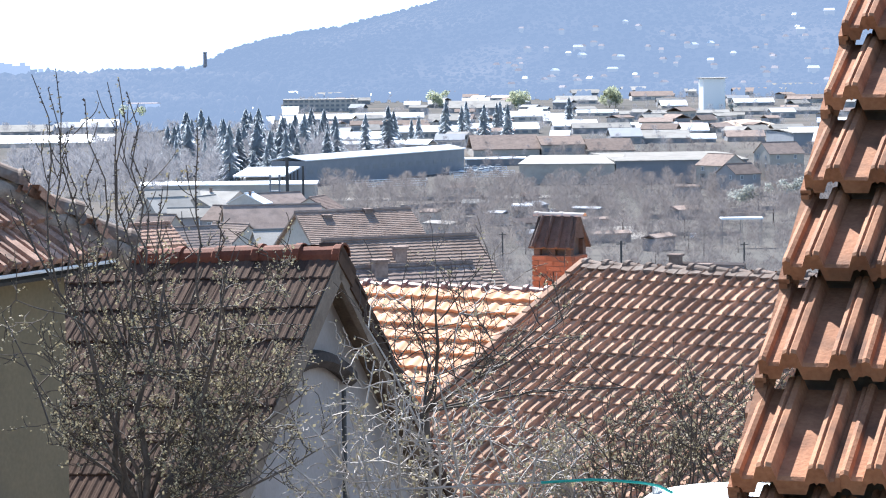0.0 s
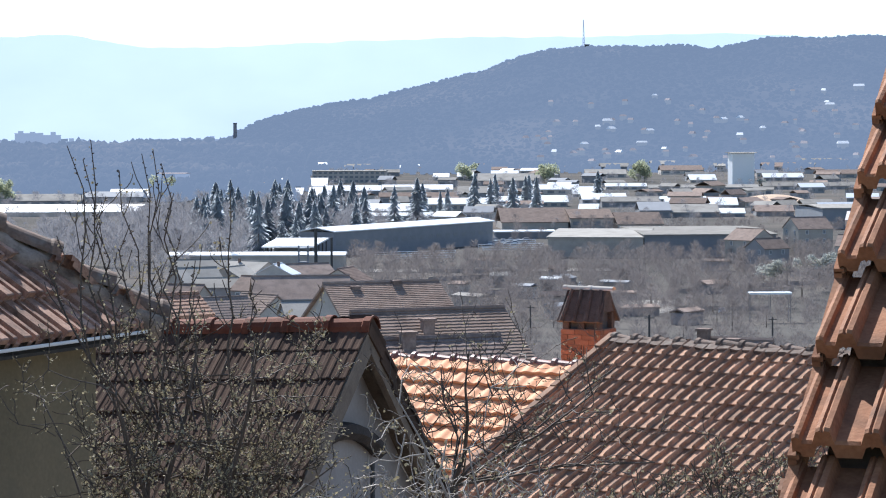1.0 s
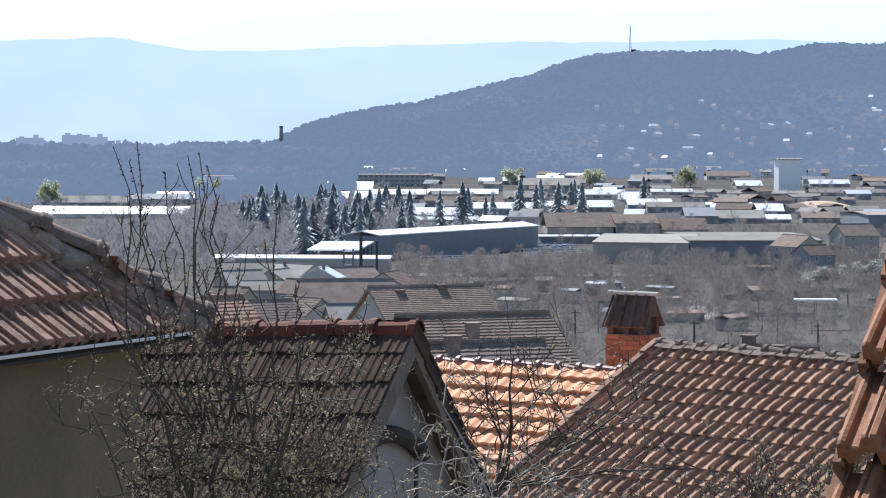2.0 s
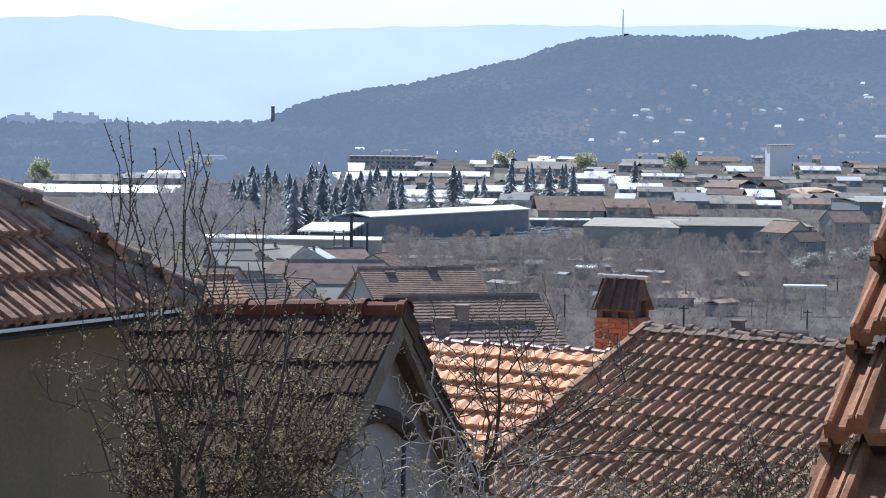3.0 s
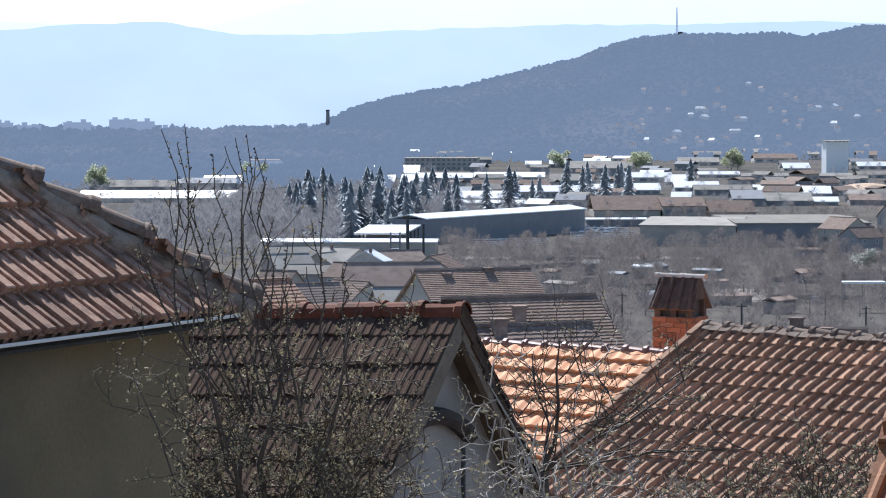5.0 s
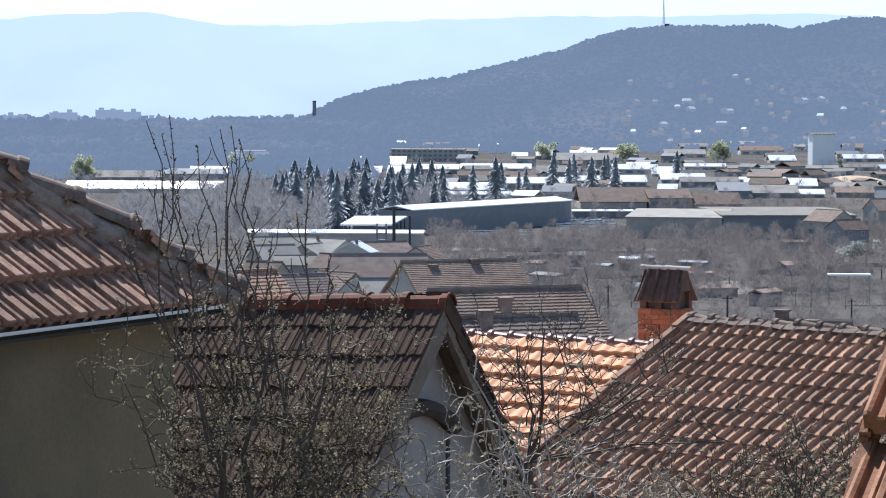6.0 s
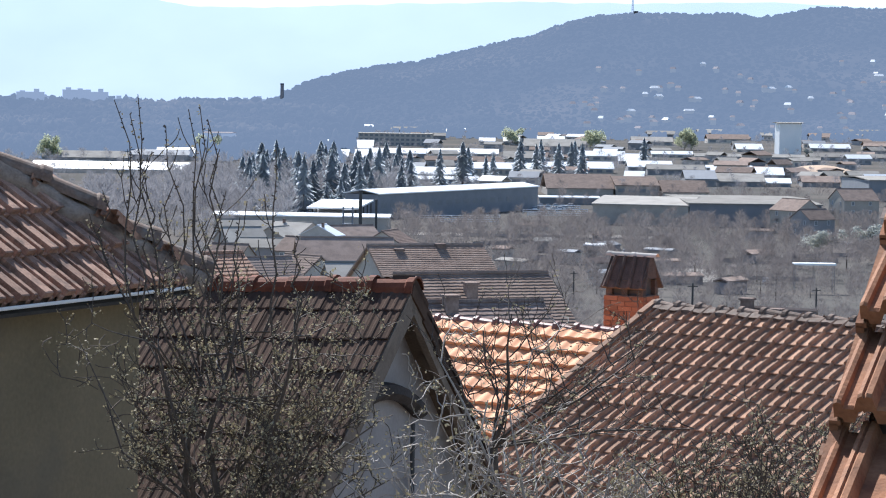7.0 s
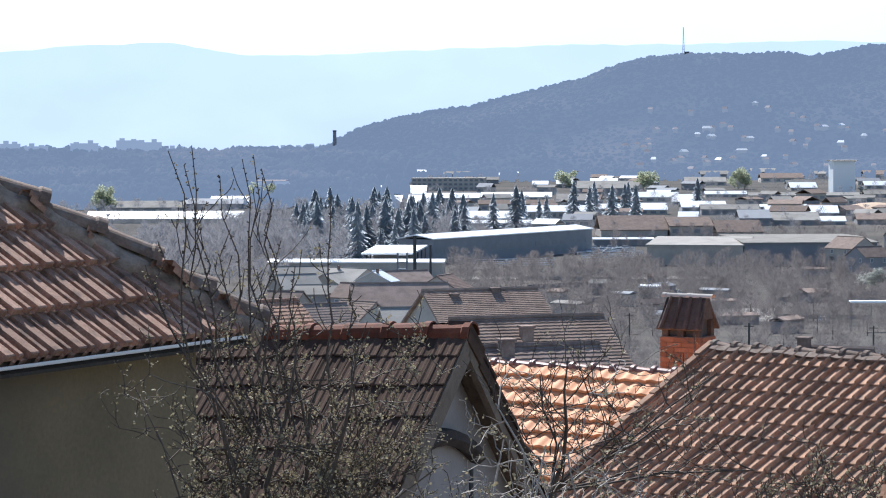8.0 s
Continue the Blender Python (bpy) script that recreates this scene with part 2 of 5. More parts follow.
def tube(path, radii, sides=6, cap=True):
    """A round bar along a path."""
    verts, faces = [], []
    path = [Vector(p) for p in path]
    for i, p in enumerate(path):
        d = (path[min(i + 1, len(path) - 1)] - path[max(i - 1, 0)]).normalized()
        a = d.cross(Vector((0.31, 0.17, 0.93) if abs(d.z) < 0.9 else (1, 0.1, 0))).normalized()
        b = d.cross(a)
        r = radii[i] if hasattr(radii, "__len__") else radii
        for k in range(sides):
            w = 2 * math.pi * k / sides
            verts.append(p + (a * math.cos(w) + b * math.sin(w)) * r)
    for i in range(len(path) - 1):
        for k in range(sides):
            j = (k + 1) % sides
            faces.append((i * sides + k, i * sides + j, (i + 1) * sides + j, (i + 1) * sides + k))
    if cap:
        faces += [tuple(range(sides))[::-1], tuple(range(len(verts) - sides, len(verts)))]
    return verts, faces


def slope(az, pitch, tilt=0.0):
    """Along the ridge to the right, down the slope, and out of it, for a roof turned by az and pitched by pitch degrees."""
    a, p = radians(az), radians(pitch)
    along = Vector((math.cos(a), math.sin(a), math.tan(radians(tilt)))).normalized()
    down = Vector((math.sin(a) * math.cos(p), -math.cos(a) * math.cos(p), -math.sin(p)))
    return along, down, along.cross(-down).normalized()


def basis(o, x, y, z):
    return Matrix(((x.x, y.x, z.x, o.x), (x.y, y.y, z.y, o.y), (x.z, y.z, z.z, o.z), (0, 0, 0, 1)))


def tile_mesh(name, profile, length, mat, nose=0.03, thick=0.022):
    """A clay tile: its ribs across, its nose at y = 0, its tail tucked under the next row."""
    n = len(profile)
    rows = [(-0.001, -thick), (-0.004, -0.004), (0.006, 0.0), (length * 0.5, 0.0), (length, 0.0)]
    verts, faces = [], []
    for y, dz in rows:
        lift = nose * (1 - max(y, 0) / length)
        for x, z in profile:
            verts.append((x, y, (z if dz > -thick else z * 0.9) + lift + dz))
    for j in range(len(rows) - 1):
        for i in range(n - 1):
            faces.append((j * n + i, j * n + i + 1, (j + 1) * n + i + 1, (j + 1) * n + i))
    k = len(verts)
    for side in (0, n - 1):
        x, z = profile[side]
        a = [j * n + side for j in range(1, len(rows))]
        verts += [(x, 0.0, z + nose - thick - 0.004), (x, length, z - thick)]
        face = a + [len(verts) - 1, len(verts) - 2]
        faces.append(tuple(face if side == 0 else face[::-1]))
    me = bpy.data.meshes.new(name)
    me.from_pydata(verts, [], faces)
    me.materials.append(mat)
    me.update()
    return me


def cap_mesh(name, length, radius, mat, collar=0.15, sides=8):
    """A half-round ridge tile along x with a thicker collar at its end."""
    stations = [(0.0, radius * (1 + collar)), (length * 0.16, radius * (1 + collar)), (length * 0.2, radius), (length + 0.03, radius * 0.94)]
    verts, faces = [], []
    for x, r in stations:
        for k in range(sides + 1):
            w = math.pi * k / sides
            verts.append((x, -r * math.cos(w), r * math.sin(w) * 0.8))
    for x, r in ((0.0, radius * (1 + collar) - 0.02),):
        for k in range(sides + 1):
            w = math.pi * k / sides
            verts.append((x, -r * math.cos(w), r * math.sin(w) * 0.8))
    m = sides + 1
    for j in range(3):
        for k in range(sides):
            faces.append((j * m + k, (j + 1) * m + k, (j + 1) * m + k + 1, j * m + k + 1))
    for k in range(sides):
        faces.append((k, k + 1, 4 * m + k + 1, 4 * m + k))
    me = bpy.data.meshes.new(name)
    me.from_pydata(verts, [], faces)
    me.materials.append(mat)
    me.update()
    return me


def lay(parent, me, origin, along, down, out, cols, rows, width, step, keep=None, rng=None, wobble=0.004, turn=0.012):
    """Rows of tiles from the ridge down; origin is the ridge's left end. keep(i, j) leaves places out."""
    made = 0
    for j in range(rows):
        for i in range(*cols):
            if keep and not keep(i, j):
                continue
            o = origin + along * (i * width) + down * ((j + 1) * step) + out * rng.uniform(0, wobble) + down * rng.uniform(-wobble, wobble)
            w = rng.uniform(-turn, turn)
            x = (along + down * w).normalized()
            y = (-down + along * w).normalized()
            piece("roof_tile", me, basis(o, x, y, out), parent)
            made += 1
    return made


def survey(u, v, d):
    """A place by its bearing u and drop v in 1/4446 radians, at d metres ahead."""
    return Vector((d * u / 4446, d, EYE - d * v / 4446))


# ---- ground and distance ----
PROFILE = [(-60, -2.0), (-10, -6.5), (0, -7.0), (12, -7.8), (30, -9.8), (100, -15.5), (160, -19.5), (300, -31), (450, -41), (600, -45), (6000, -45)]


def ground_z(x, y):
    ys, zs = zip(*PROFILE)
    z = float(np.interp(y, ys, zs))
    far = min(1.0, max(0.0, (math.hypot(x, y) - 60) / 200))
    return EYE + z + far * 1.2 * noise.noise(Vector((x * 0.006, y * 0.006, 3.1)))


def make_ground():
    rings = [0.0] + list(np.geomspace(2.0, 4900.0, 90))
    spokes = 160
    verts, faces = [(0, 0, ground_z(0, 0))], []
    for r in rings[1:]:
        for k in range(spokes):
            w = 2 * math.pi * k / spokes
            x, y = r * math.sin(w), r * math.cos(w)
            verts.append((x, y, ground_z(x, y)))
    for k in range(spokes):
        faces.append((0, 1 + (k + 1) % spokes, 1 + k))
    for j in range(len(rings) - 2):
        for k in range(spokes):
            a, b = 1 + j * spokes + k, 1 + j * spokes + (k + 1) % spokes
            faces.append((a, b, b + spokes, a + spokes))
    ob = part("ground", verts, faces, GRASS, smooth=True)
    tagged(ob, "rough early-spring grass and bare soil running down to the valley", "ground", kind="structure")


make_ground()

SKYLINE = [(-420, 60), (-358, 28), (-333, 11), (-303, -6), (-243, -21), (-173, -33), (-103, -45), (-33, -63), (27, -77), (87, -89), (147, -112),
           (216, -126), (281, -132), (365, -134), (454, -137), (494, -130), (543, -137), (602, -146), (776, -150), (1000, -140), (1500, -120)]


def hill_point(u, s, wiggle=1.0):
    """A point of the wooded hill by bearing and by its way up, 0 at the foot and 1 on the skyline, past 1 behind it."""
    top = float(np.interp(u, [p[0] for p in SKYLINE], [p[1] for p in SKYLINE]))
    d0, d1 = 2500.0, 3300.0
    d = d0 + (d1 - d0) * s
    foot = EYE - 46.0
    crest = EYE - d1 * top / 4446
    up = min(s, 1.0)
    z = foot + (crest - foot) * (0.35 * up + 0.65 * up * up * (3 - 2 * up)) - max(0, s - 1) * 60
    z += wiggle * up * 14 * noise.noise(Vector((u * 0.012, s * 3.2, 5.5))) * (1 - up * 0.8)
    return Vector((d * u / 4446, d, z))


def clump(rng, r, h):
    """A ragged little crown: an uneven lump of few faces."""
    v = [Vector((0, 0, h * rng.uniform(0.9, 1.05)))]
    for ring, (rr, zz) in enumerate(((0.68, 0.82), (1.0, 0.45), (0.6, 0.0))):
        for k in range(5):
            w = 2 * math.pi * (k + 0.5 * ring) / 5 + rng.uniform(-0.3, 0.3)
            q = r * rr * rng.uniform(0.65, 1.25)
            v.append(Vector((q * math.cos(w), q * math.sin(w), h * zz * rng.uniform(0.75, 1.2))))
    f = [(0, 1 + k, 1 + (k + 1) % 5) for k in range(5)]
    for a in (1, 6):
        for k in range(5):
            n = (k + 1) % 5
            f += [(a + k, a + 5 + k, a + n), (a + n, a + 5 + k, a + 5 + n)]
    return v, f


def make_hill():
    verts, faces = [], []
    us, ss = list(np.linspace(-420, 1500, 120)), list(np.linspace(0, 1.4, 26))
    for s in ss:
        for u in us:
            verts.append(hill_point(u, s))
    n = len(us)
    for j in range(len(ss) - 1):
        for i in range(n - 1):
            faces.append((j * n + i, j * n + i + 1, (j + 1) * n + i + 1, (j + 1) * n + i))
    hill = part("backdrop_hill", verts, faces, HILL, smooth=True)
    tagged(hill, "long wooded hill with scattered houses, blue haze painted in as glow", "hill", kind="structure")
    rng = random.Random(11)
    verts, faces = [], []
    for _ in range(19000):
        u, s = rng.uniform(-400, 960), rng.random() ** 0.8 * 1.02
        if rng.random() < 0.08 + 0.3 * noise.noise(Vector((u * 0.01, s * 5, 9.0))):
            continue
        p = hill_point(u, s)
        r = rng.uniform(1.4, 3.4)
        cv, cf = clump(rng, r, r * rng.uniform(0.7, 1.5))
        k = len(verts)
        verts += [p + q - Vector((0, 0, 1)) for q in cv]
        faces += [tuple(i + k for i in q) for q in cf]
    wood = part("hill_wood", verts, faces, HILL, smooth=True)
    tagged(wood, "bare spring woodland covering the hill, with a painted blue-grey haze glow", "woodland", kind="stuff")


make_hill()


def make_mountain(name, d, line, base, label, mat):
    verts, faces = [], []
    us = np.linspace(line[0][0], line[-1][0], 160)
    for u in us:
        v = float(np.interp(u, [p[0] for p in line], [p[1] for p in line]))
        v += 3.5 * noise.noise(Vector((u * 0.02, d * 0.01, 0))) + 1.5 * noise.noise(Vector((u * 0.07, d * 0.01, 4)))
        verts += [survey(u, base, d - 350), survey(u, v, d), survey(u, base, d + 200)]
    for i in range(len(us) - 1):
        a = 3 * i
        faces += [(a, a + 3, a + 4, a + 1), (a + 1, a + 4, a + 5, a + 2)]
    tagged(part(name, verts, faces, mat, smooth=True), label, "mountain", kind="structure")


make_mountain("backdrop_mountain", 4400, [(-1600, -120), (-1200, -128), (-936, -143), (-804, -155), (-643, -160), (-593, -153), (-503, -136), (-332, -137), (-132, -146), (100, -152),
              (300, -152), (450, -156), (520, -158), (600, -154), (900, -140), (1500, -120)], 50, "pale blue mountain range, its fading into haze painted as glow", MOUNTAIN)
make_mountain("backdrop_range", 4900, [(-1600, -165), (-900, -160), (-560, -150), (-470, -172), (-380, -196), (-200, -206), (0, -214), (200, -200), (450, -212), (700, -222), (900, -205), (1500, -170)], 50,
              "farthest mountain range, nearly lost in haze painted as glow", FAR_RANGE)

# ---- the near houses ----
rng = random.Random(4)


def gable_body(parent, o, along, down, length, run, drop_wall, mat, over=0.3, left=0.3, right=0.3, name="wall", back=None):
    """Walls under a gable roof: o is the ridge's left end, run the slope's length."""
    flat = Vector((down.x, down.y, 0)).normalized()
    half = run * math.hypot(down.x, down.y) - over
    fall = -down.z / math.hypot(down.x, down.y) * half
    back = back or Vector((-down.x, -down.y, down.z))
    half_b = run * math.hypot(back.x, back.y) - over
    fall_b = -back.z / math.hypot(back.x, back.y) * half_b
    a, b = o + along * left, o + along * (length - right)
    lift = Vector((0, 0, -0.12))
    verts = []
    for e in (a, b):
        verts += [e + lift, e + flat * half + lift + Vector((0, 0, -fall)), e - flat * half_b + lift + Vector((0, 0, -fall_b)),
                  Vector((*(e + flat * half).xy, o.z - drop_wall)), Vector((*(e - flat * half_b).xy, o.z - drop_wall))]
    faces = [(0, 1, 3, 4, 2), (5, 7, 9, 8, 6), (1, 6, 8, 3), (2, 4, 9, 7), (3, 8, 9, 4), (0, 5, 6, 1), (0, 2, 7, 5)]
    return part(name, verts, faces, mat, parent)


def roof_deck(parent, o, along, down, length, run, thick=0.05, name="roof", back=None):
    """The boards under the tiles of both slopes, a thin folded slab."""
    back = back or Vector((-down.x, -down.y, down.z))
    up = Vector((0, 0, thick))
    top = [o, o + down * run, o + back * run]
    verts = []
    for e in (Vector((0, 0, 0)), along * length):
        verts += [p + e - up * 0.3 for p in top] + [p + e - up * 1.3 for p in top]
    faces = [(0, 1, 7, 6), (0, 6, 8, 2), (3, 9, 10, 4), (3, 5, 11, 9), (1, 4, 10, 7), (2, 8, 11, 5), (0, 3, 4, 1), (0, 2, 5, 3), (6, 7, 10, 9), (6, 9, 11, 8)]
    return part(name, verts, faces, TIMBER, parent)


def fill_tiles(deck, me, mat, frames):
    """The tiles of the slopes turned away, joined into one mesh; frames are the tiles' places."""
    co = np.array([tuple(v.co) for v in me.vertices])
    polys = [tuple(p.vertices) for p in me.polygons]
    verts, faces = [], []
    for k, m in enumerate(frames):
        a = np.array(m)
        verts.append(co @ a[:3, :3].T + a[:3, 3])
        faces += [tuple(q + k * len(co) for q in p) for p in polys]
    tagged(part("roof_tiles", np.concatenate(verts), faces, mat, deck), kind="stuff")


def back_frames(o, along, down, length, cols, rows, width, step, back=None):
    """Tile places on the slope behind the ridge that starts at o."""
    back = back or Vector((-down.x, -down.y, down.z))
    a, e = -along, o + along * length
    out = a.cross(-back).normalized()
    return [basis(e + a * (i * width) + back * ((j + 1) * step), a, -back, out) for j in range(rows) for i in range(*cols)]


# tile sections, across the tile
RIB2 = [(0.0, 0.012), (0.008, 0.016), (0.016, 0.012), (0.02, 0.0), (0.042, 0.0), (0.051, 0.03), (0.06, 0.034), (0.064, 0.028), (0.069, 0.034), (0.08, 0.032), (0.089, 0.0), (0.142, 0.0), (0.151, 0.03), (0.16, 0.034), (0.164, 0.028), (0.169, 0.034), (0.18, 0.032), (0.189, 0.0), (0.198, 0.002), (0.202, 0.012), (0.21, 0.012)]
WIDE_NARROW = [(0.0, 0.0), (0.024, 0.0), (0.029, 0.04), (0.096, 0.04), (0.102, 0.0), (0.134, 0.0), (0.139, 0.038), (0.168, 0.038), (0.173, 0.0), (0.2, 0.0)]
GROOVED = [(0.0, 0.004), (0.014, 0.006), (0.03, 0.0), (0.05, 0.001), (0.062, 0.008), (0.078, 0.008), (0.09, 0.001), (0.115, 0.0), (0.127, 0.006), (0.142, 0.006), (0.154, 0.0), (0.178, 0.0), (0.188, 0.004), (0.2, 0.004)]
ONE_RIB = [(0.0, 0.002), (0.06, 0.0), (0.12, 0.004), (0.133, 0.038), (0.145, 0.048), (0.157, 0.04), (0.164, 0.006), (0.175, 0.002)]
WAVE = [(0.2 * k / 12, 0.009 + 0.009 * math.sin(2 * math.pi * k / 12 - 0.6)) for k in range(13)]


def make_near_roof():
    """The roof whose verge runs close by the camera."""
    along, down, out = slope(-18, 30)
    o = Vector((0.672, 4.9, EYE - 0.869)) + down * 0.05  # a verge corner
    step, wide = 0.35, 0.21
    top = o - down * step * 9
    house = thing("neighbour_house", (1.6, 6.0, ground_z(1.6, 6.0)), "neighbouring house with a terracotta tile roof close to the camera", "house")
    run, length = step * 14, 3.2
    deck = part("roof", *joined(moved(box((0.05, -run, -0.045), (length, 0, -0.02)), basis(top, along, -down, out))), TIMBER, house)
    flat = Vector((down.x, down.y, 0)).normalized()
    eave = top + down * run
    a, b = top + along * 0.22 - out * 0.3, eave + along * 0.22 - flat * 0.3 - Vector((0, 0, 0.2))
    c = top + along * 0.22 - flat * 1.5 - Vector((0, 0, 0.9))
    low = ground_z(1.6, 6) - 0.3
    ring = [a, b, Vector((*b.xy, low)), Vector((*c.xy, low)), c]
    verts = ring + [p + along * (length - 0.4) for p in ring]
    part("wall", verts, [(4, 3, 2, 1, 0), (5, 6, 7, 8, 9)] + [(i, (i + 1) % 5, (i + 1) % 5 + 5, i + 5) for i in range(5)], PLASTER_OLIVE, house)
    me = tile_mesh("roof_tile", RIB2, step + 0.04, TILE_NEAR, nose=0.088, thick=0.04)
    lay(deck, me, top, along, down, out, (0, 15), 14, wide, step, rng=rng, wobble=0.006)
    # verge: each end tile turns down over the edge
    skirt = joined(box((-0.012, 0.0, -0.085), (0.006, step + 0.03, 0.0)), box((-0.012, 0.0, -0.004), (0.012, step + 0.03, 0.008)))
    vm = bpy.data.meshes.new("verge_tile")
    vm.from_pydata(skirt[0], [], skirt[1])
    vm.materials.append(TILE_NEAR)
    for j in range(13):
        lift = out * 0.048
        piece("verge_tile", vm, basis(top + down * ((j + 1) * step) + lift, along, (-down - out * 0.14).normalized(), out), deck)
    for j in range(1, 13, 3):
        p = top + down * ((j + 1.0) * step) - out * 0.03
        part("batten_end", *moved(box((-0.035, -0.02, -0.03), (0.12, 0.02, 0.01)), basis(p, along, -down, out)), WHITE_PAINT if j == 4 else VERGE_TAN, house, "white-painted batten end" if j == 4 else "sandy clay batten end")


def make_right_house():
    along, down, out = slope(-42, 26)
    o = survey(328, 380, 32.0)
    step, wide = 0.33, 0.175
    length, run = 9.0, step * 20
    house = thing("tiled_house", (o.x + 3, o.y - 3, ground_z(o.x, o.y)), "low house with a weathered brown clay tile roof", "house")
    gable_body(house, o, along, down, length, run, 6.2, PLASTER_GREY)
    deck = roof_deck(house, o, along, down, length, run)
    me = tile_mesh("roof_tile", ONE_RIB, step + 0.03, TILE_RIGHT, nose=0.024, thick=0.018)
    lay(deck, me, o, along, down, out, (0, 17), 17, wide, step, rng=rng, wobble=0.01, turn=0.03)
    edge = bpy.data.meshes.new("verge_tile")
    shape = joined(box((-0.09, 0.0, -0.06), (0.07, step + 0.03, 0.045)), box((-0.06, -0.004, 0.045), (0.03, step + 0.02, 0.075)))
    edge.from_pydata(shape[0], [], shape[1])
    edge.materials.append(VERGE_TAN)
    for j in range(17):
        piece("verge_tile", edge, basis(o + down * ((j + 1) * step) + out * rng.uniform(0, 0.012), along, (-down - out * 0.08).normalized(), out), deck)
    cap = cap_mesh("ridge_tile", 0.33, 0.085, RIDGE_GREY, collar=0.22)
    for k in range(int(length / 0.33)):
        w = (along - Vector((0, 0, rng.uniform(0.06, 0.15)))).normalized()
        y = Vector((0, 0, 1)).cross(w).normalized()
        piece("ridge_tile", cap, basis(o + along * (0.33 * k) + Vector((0, 0, 0.0 + rng.uniform(-0.006, 0.012))), w, y, w.cross(y)), deck)
    bed = [[o + along * (length * k / 90) + down * a + out * (b + rng.uniform(-0.008, 0.008)) for a, b in ((-0.02, 0.03), (0.08, 0.05), (0.16 + rng.uniform(-0.02, 0.03), 0.055), (0.17, 0.02))] for k in range(91)]
    part("mortar_bed", [p for row in bed for p in row], [(4 * k + q, 4 * k + q + 1, 4 * k + q + 5, 4 * k + q + 4) for k in range(90) for q in range(3)], RIDGE_GREY, deck, "dark mortar bedding under the ridge tiles")
    rest_v, rest_f = [], []
    for j in range(20):
        for i in range(0, 51):
            if i < 17 and j < 17:
                continue
            m = basis(o + along * (i * wide) + down * ((j + 1) * step) + out * rng.uniform(0, 0.008), along, -down, out)
            k = len(rest_v)
            rest_v += [m @ v.co for v in me.vertices]
            rest_f += [tuple(q + k for q in p.vertices) for p in me.polygons]
    tagged(part("roof_tiles", rest_v, rest_f, TILE_RIGHT, deck), kind="stuff")
    fill_tiles(deck, me, TILE_RIGHT, back_frames(o, along, down, length, (0, 51), 20, wide, step))


def make_orange_house():
    along, down, out = slope(-30, 30)
    o = survey(-74, 408, 37.0) - along * 1.2
    step, wide = 0.33, 0.2
    length, run = 7.0, step * 14
    house = thing("orange_roofed_house", (o.x + 2, o.y - 1, ground_z(o.x, o.y)), "house with a bright new orange clay tile roof", "house")
    gable_body(house, o, along, down, length, run, 5.0, WALL_PALE)
    deck = roof_deck(house, o, along, down, length, run)
    me = tile_mesh("roof_tile", WAVE, step + 0.03, TILE_NEW, nose=0.055, thick=0.045)
    lay(deck, me, o, along, down, out, (2, 30), 10, wide, step, rng=rng, wobble=0.006)
    front = [basis(o + along * (i * wide) + down * ((j + 1) * step), along, -down, out) for j in range(14) for i in range(35) if j > 9 or i < 2 or i > 29]
    fill_tiles(deck, me, TILE_NEW, front + back_frames(o, along, down, length, (0, 35), 14, wide, step))
    cap = cap_mesh("ridge_tile", 0.33, 0.10, RIDGE_RED, collar=0.3)
    for k in range(int(length / 0.33)):
        w = (along - Vector((0, 0, rng.uniform(0.04, 0.1)))).normalized()
        y = Vector((0, 0, 1)).cross(w).normalized()
        piece("ridge_tile", cap, basis(o + along * (0.33 * k) + Vector((0, 0, -0.03)), w, y, w.cross(y)), deck)


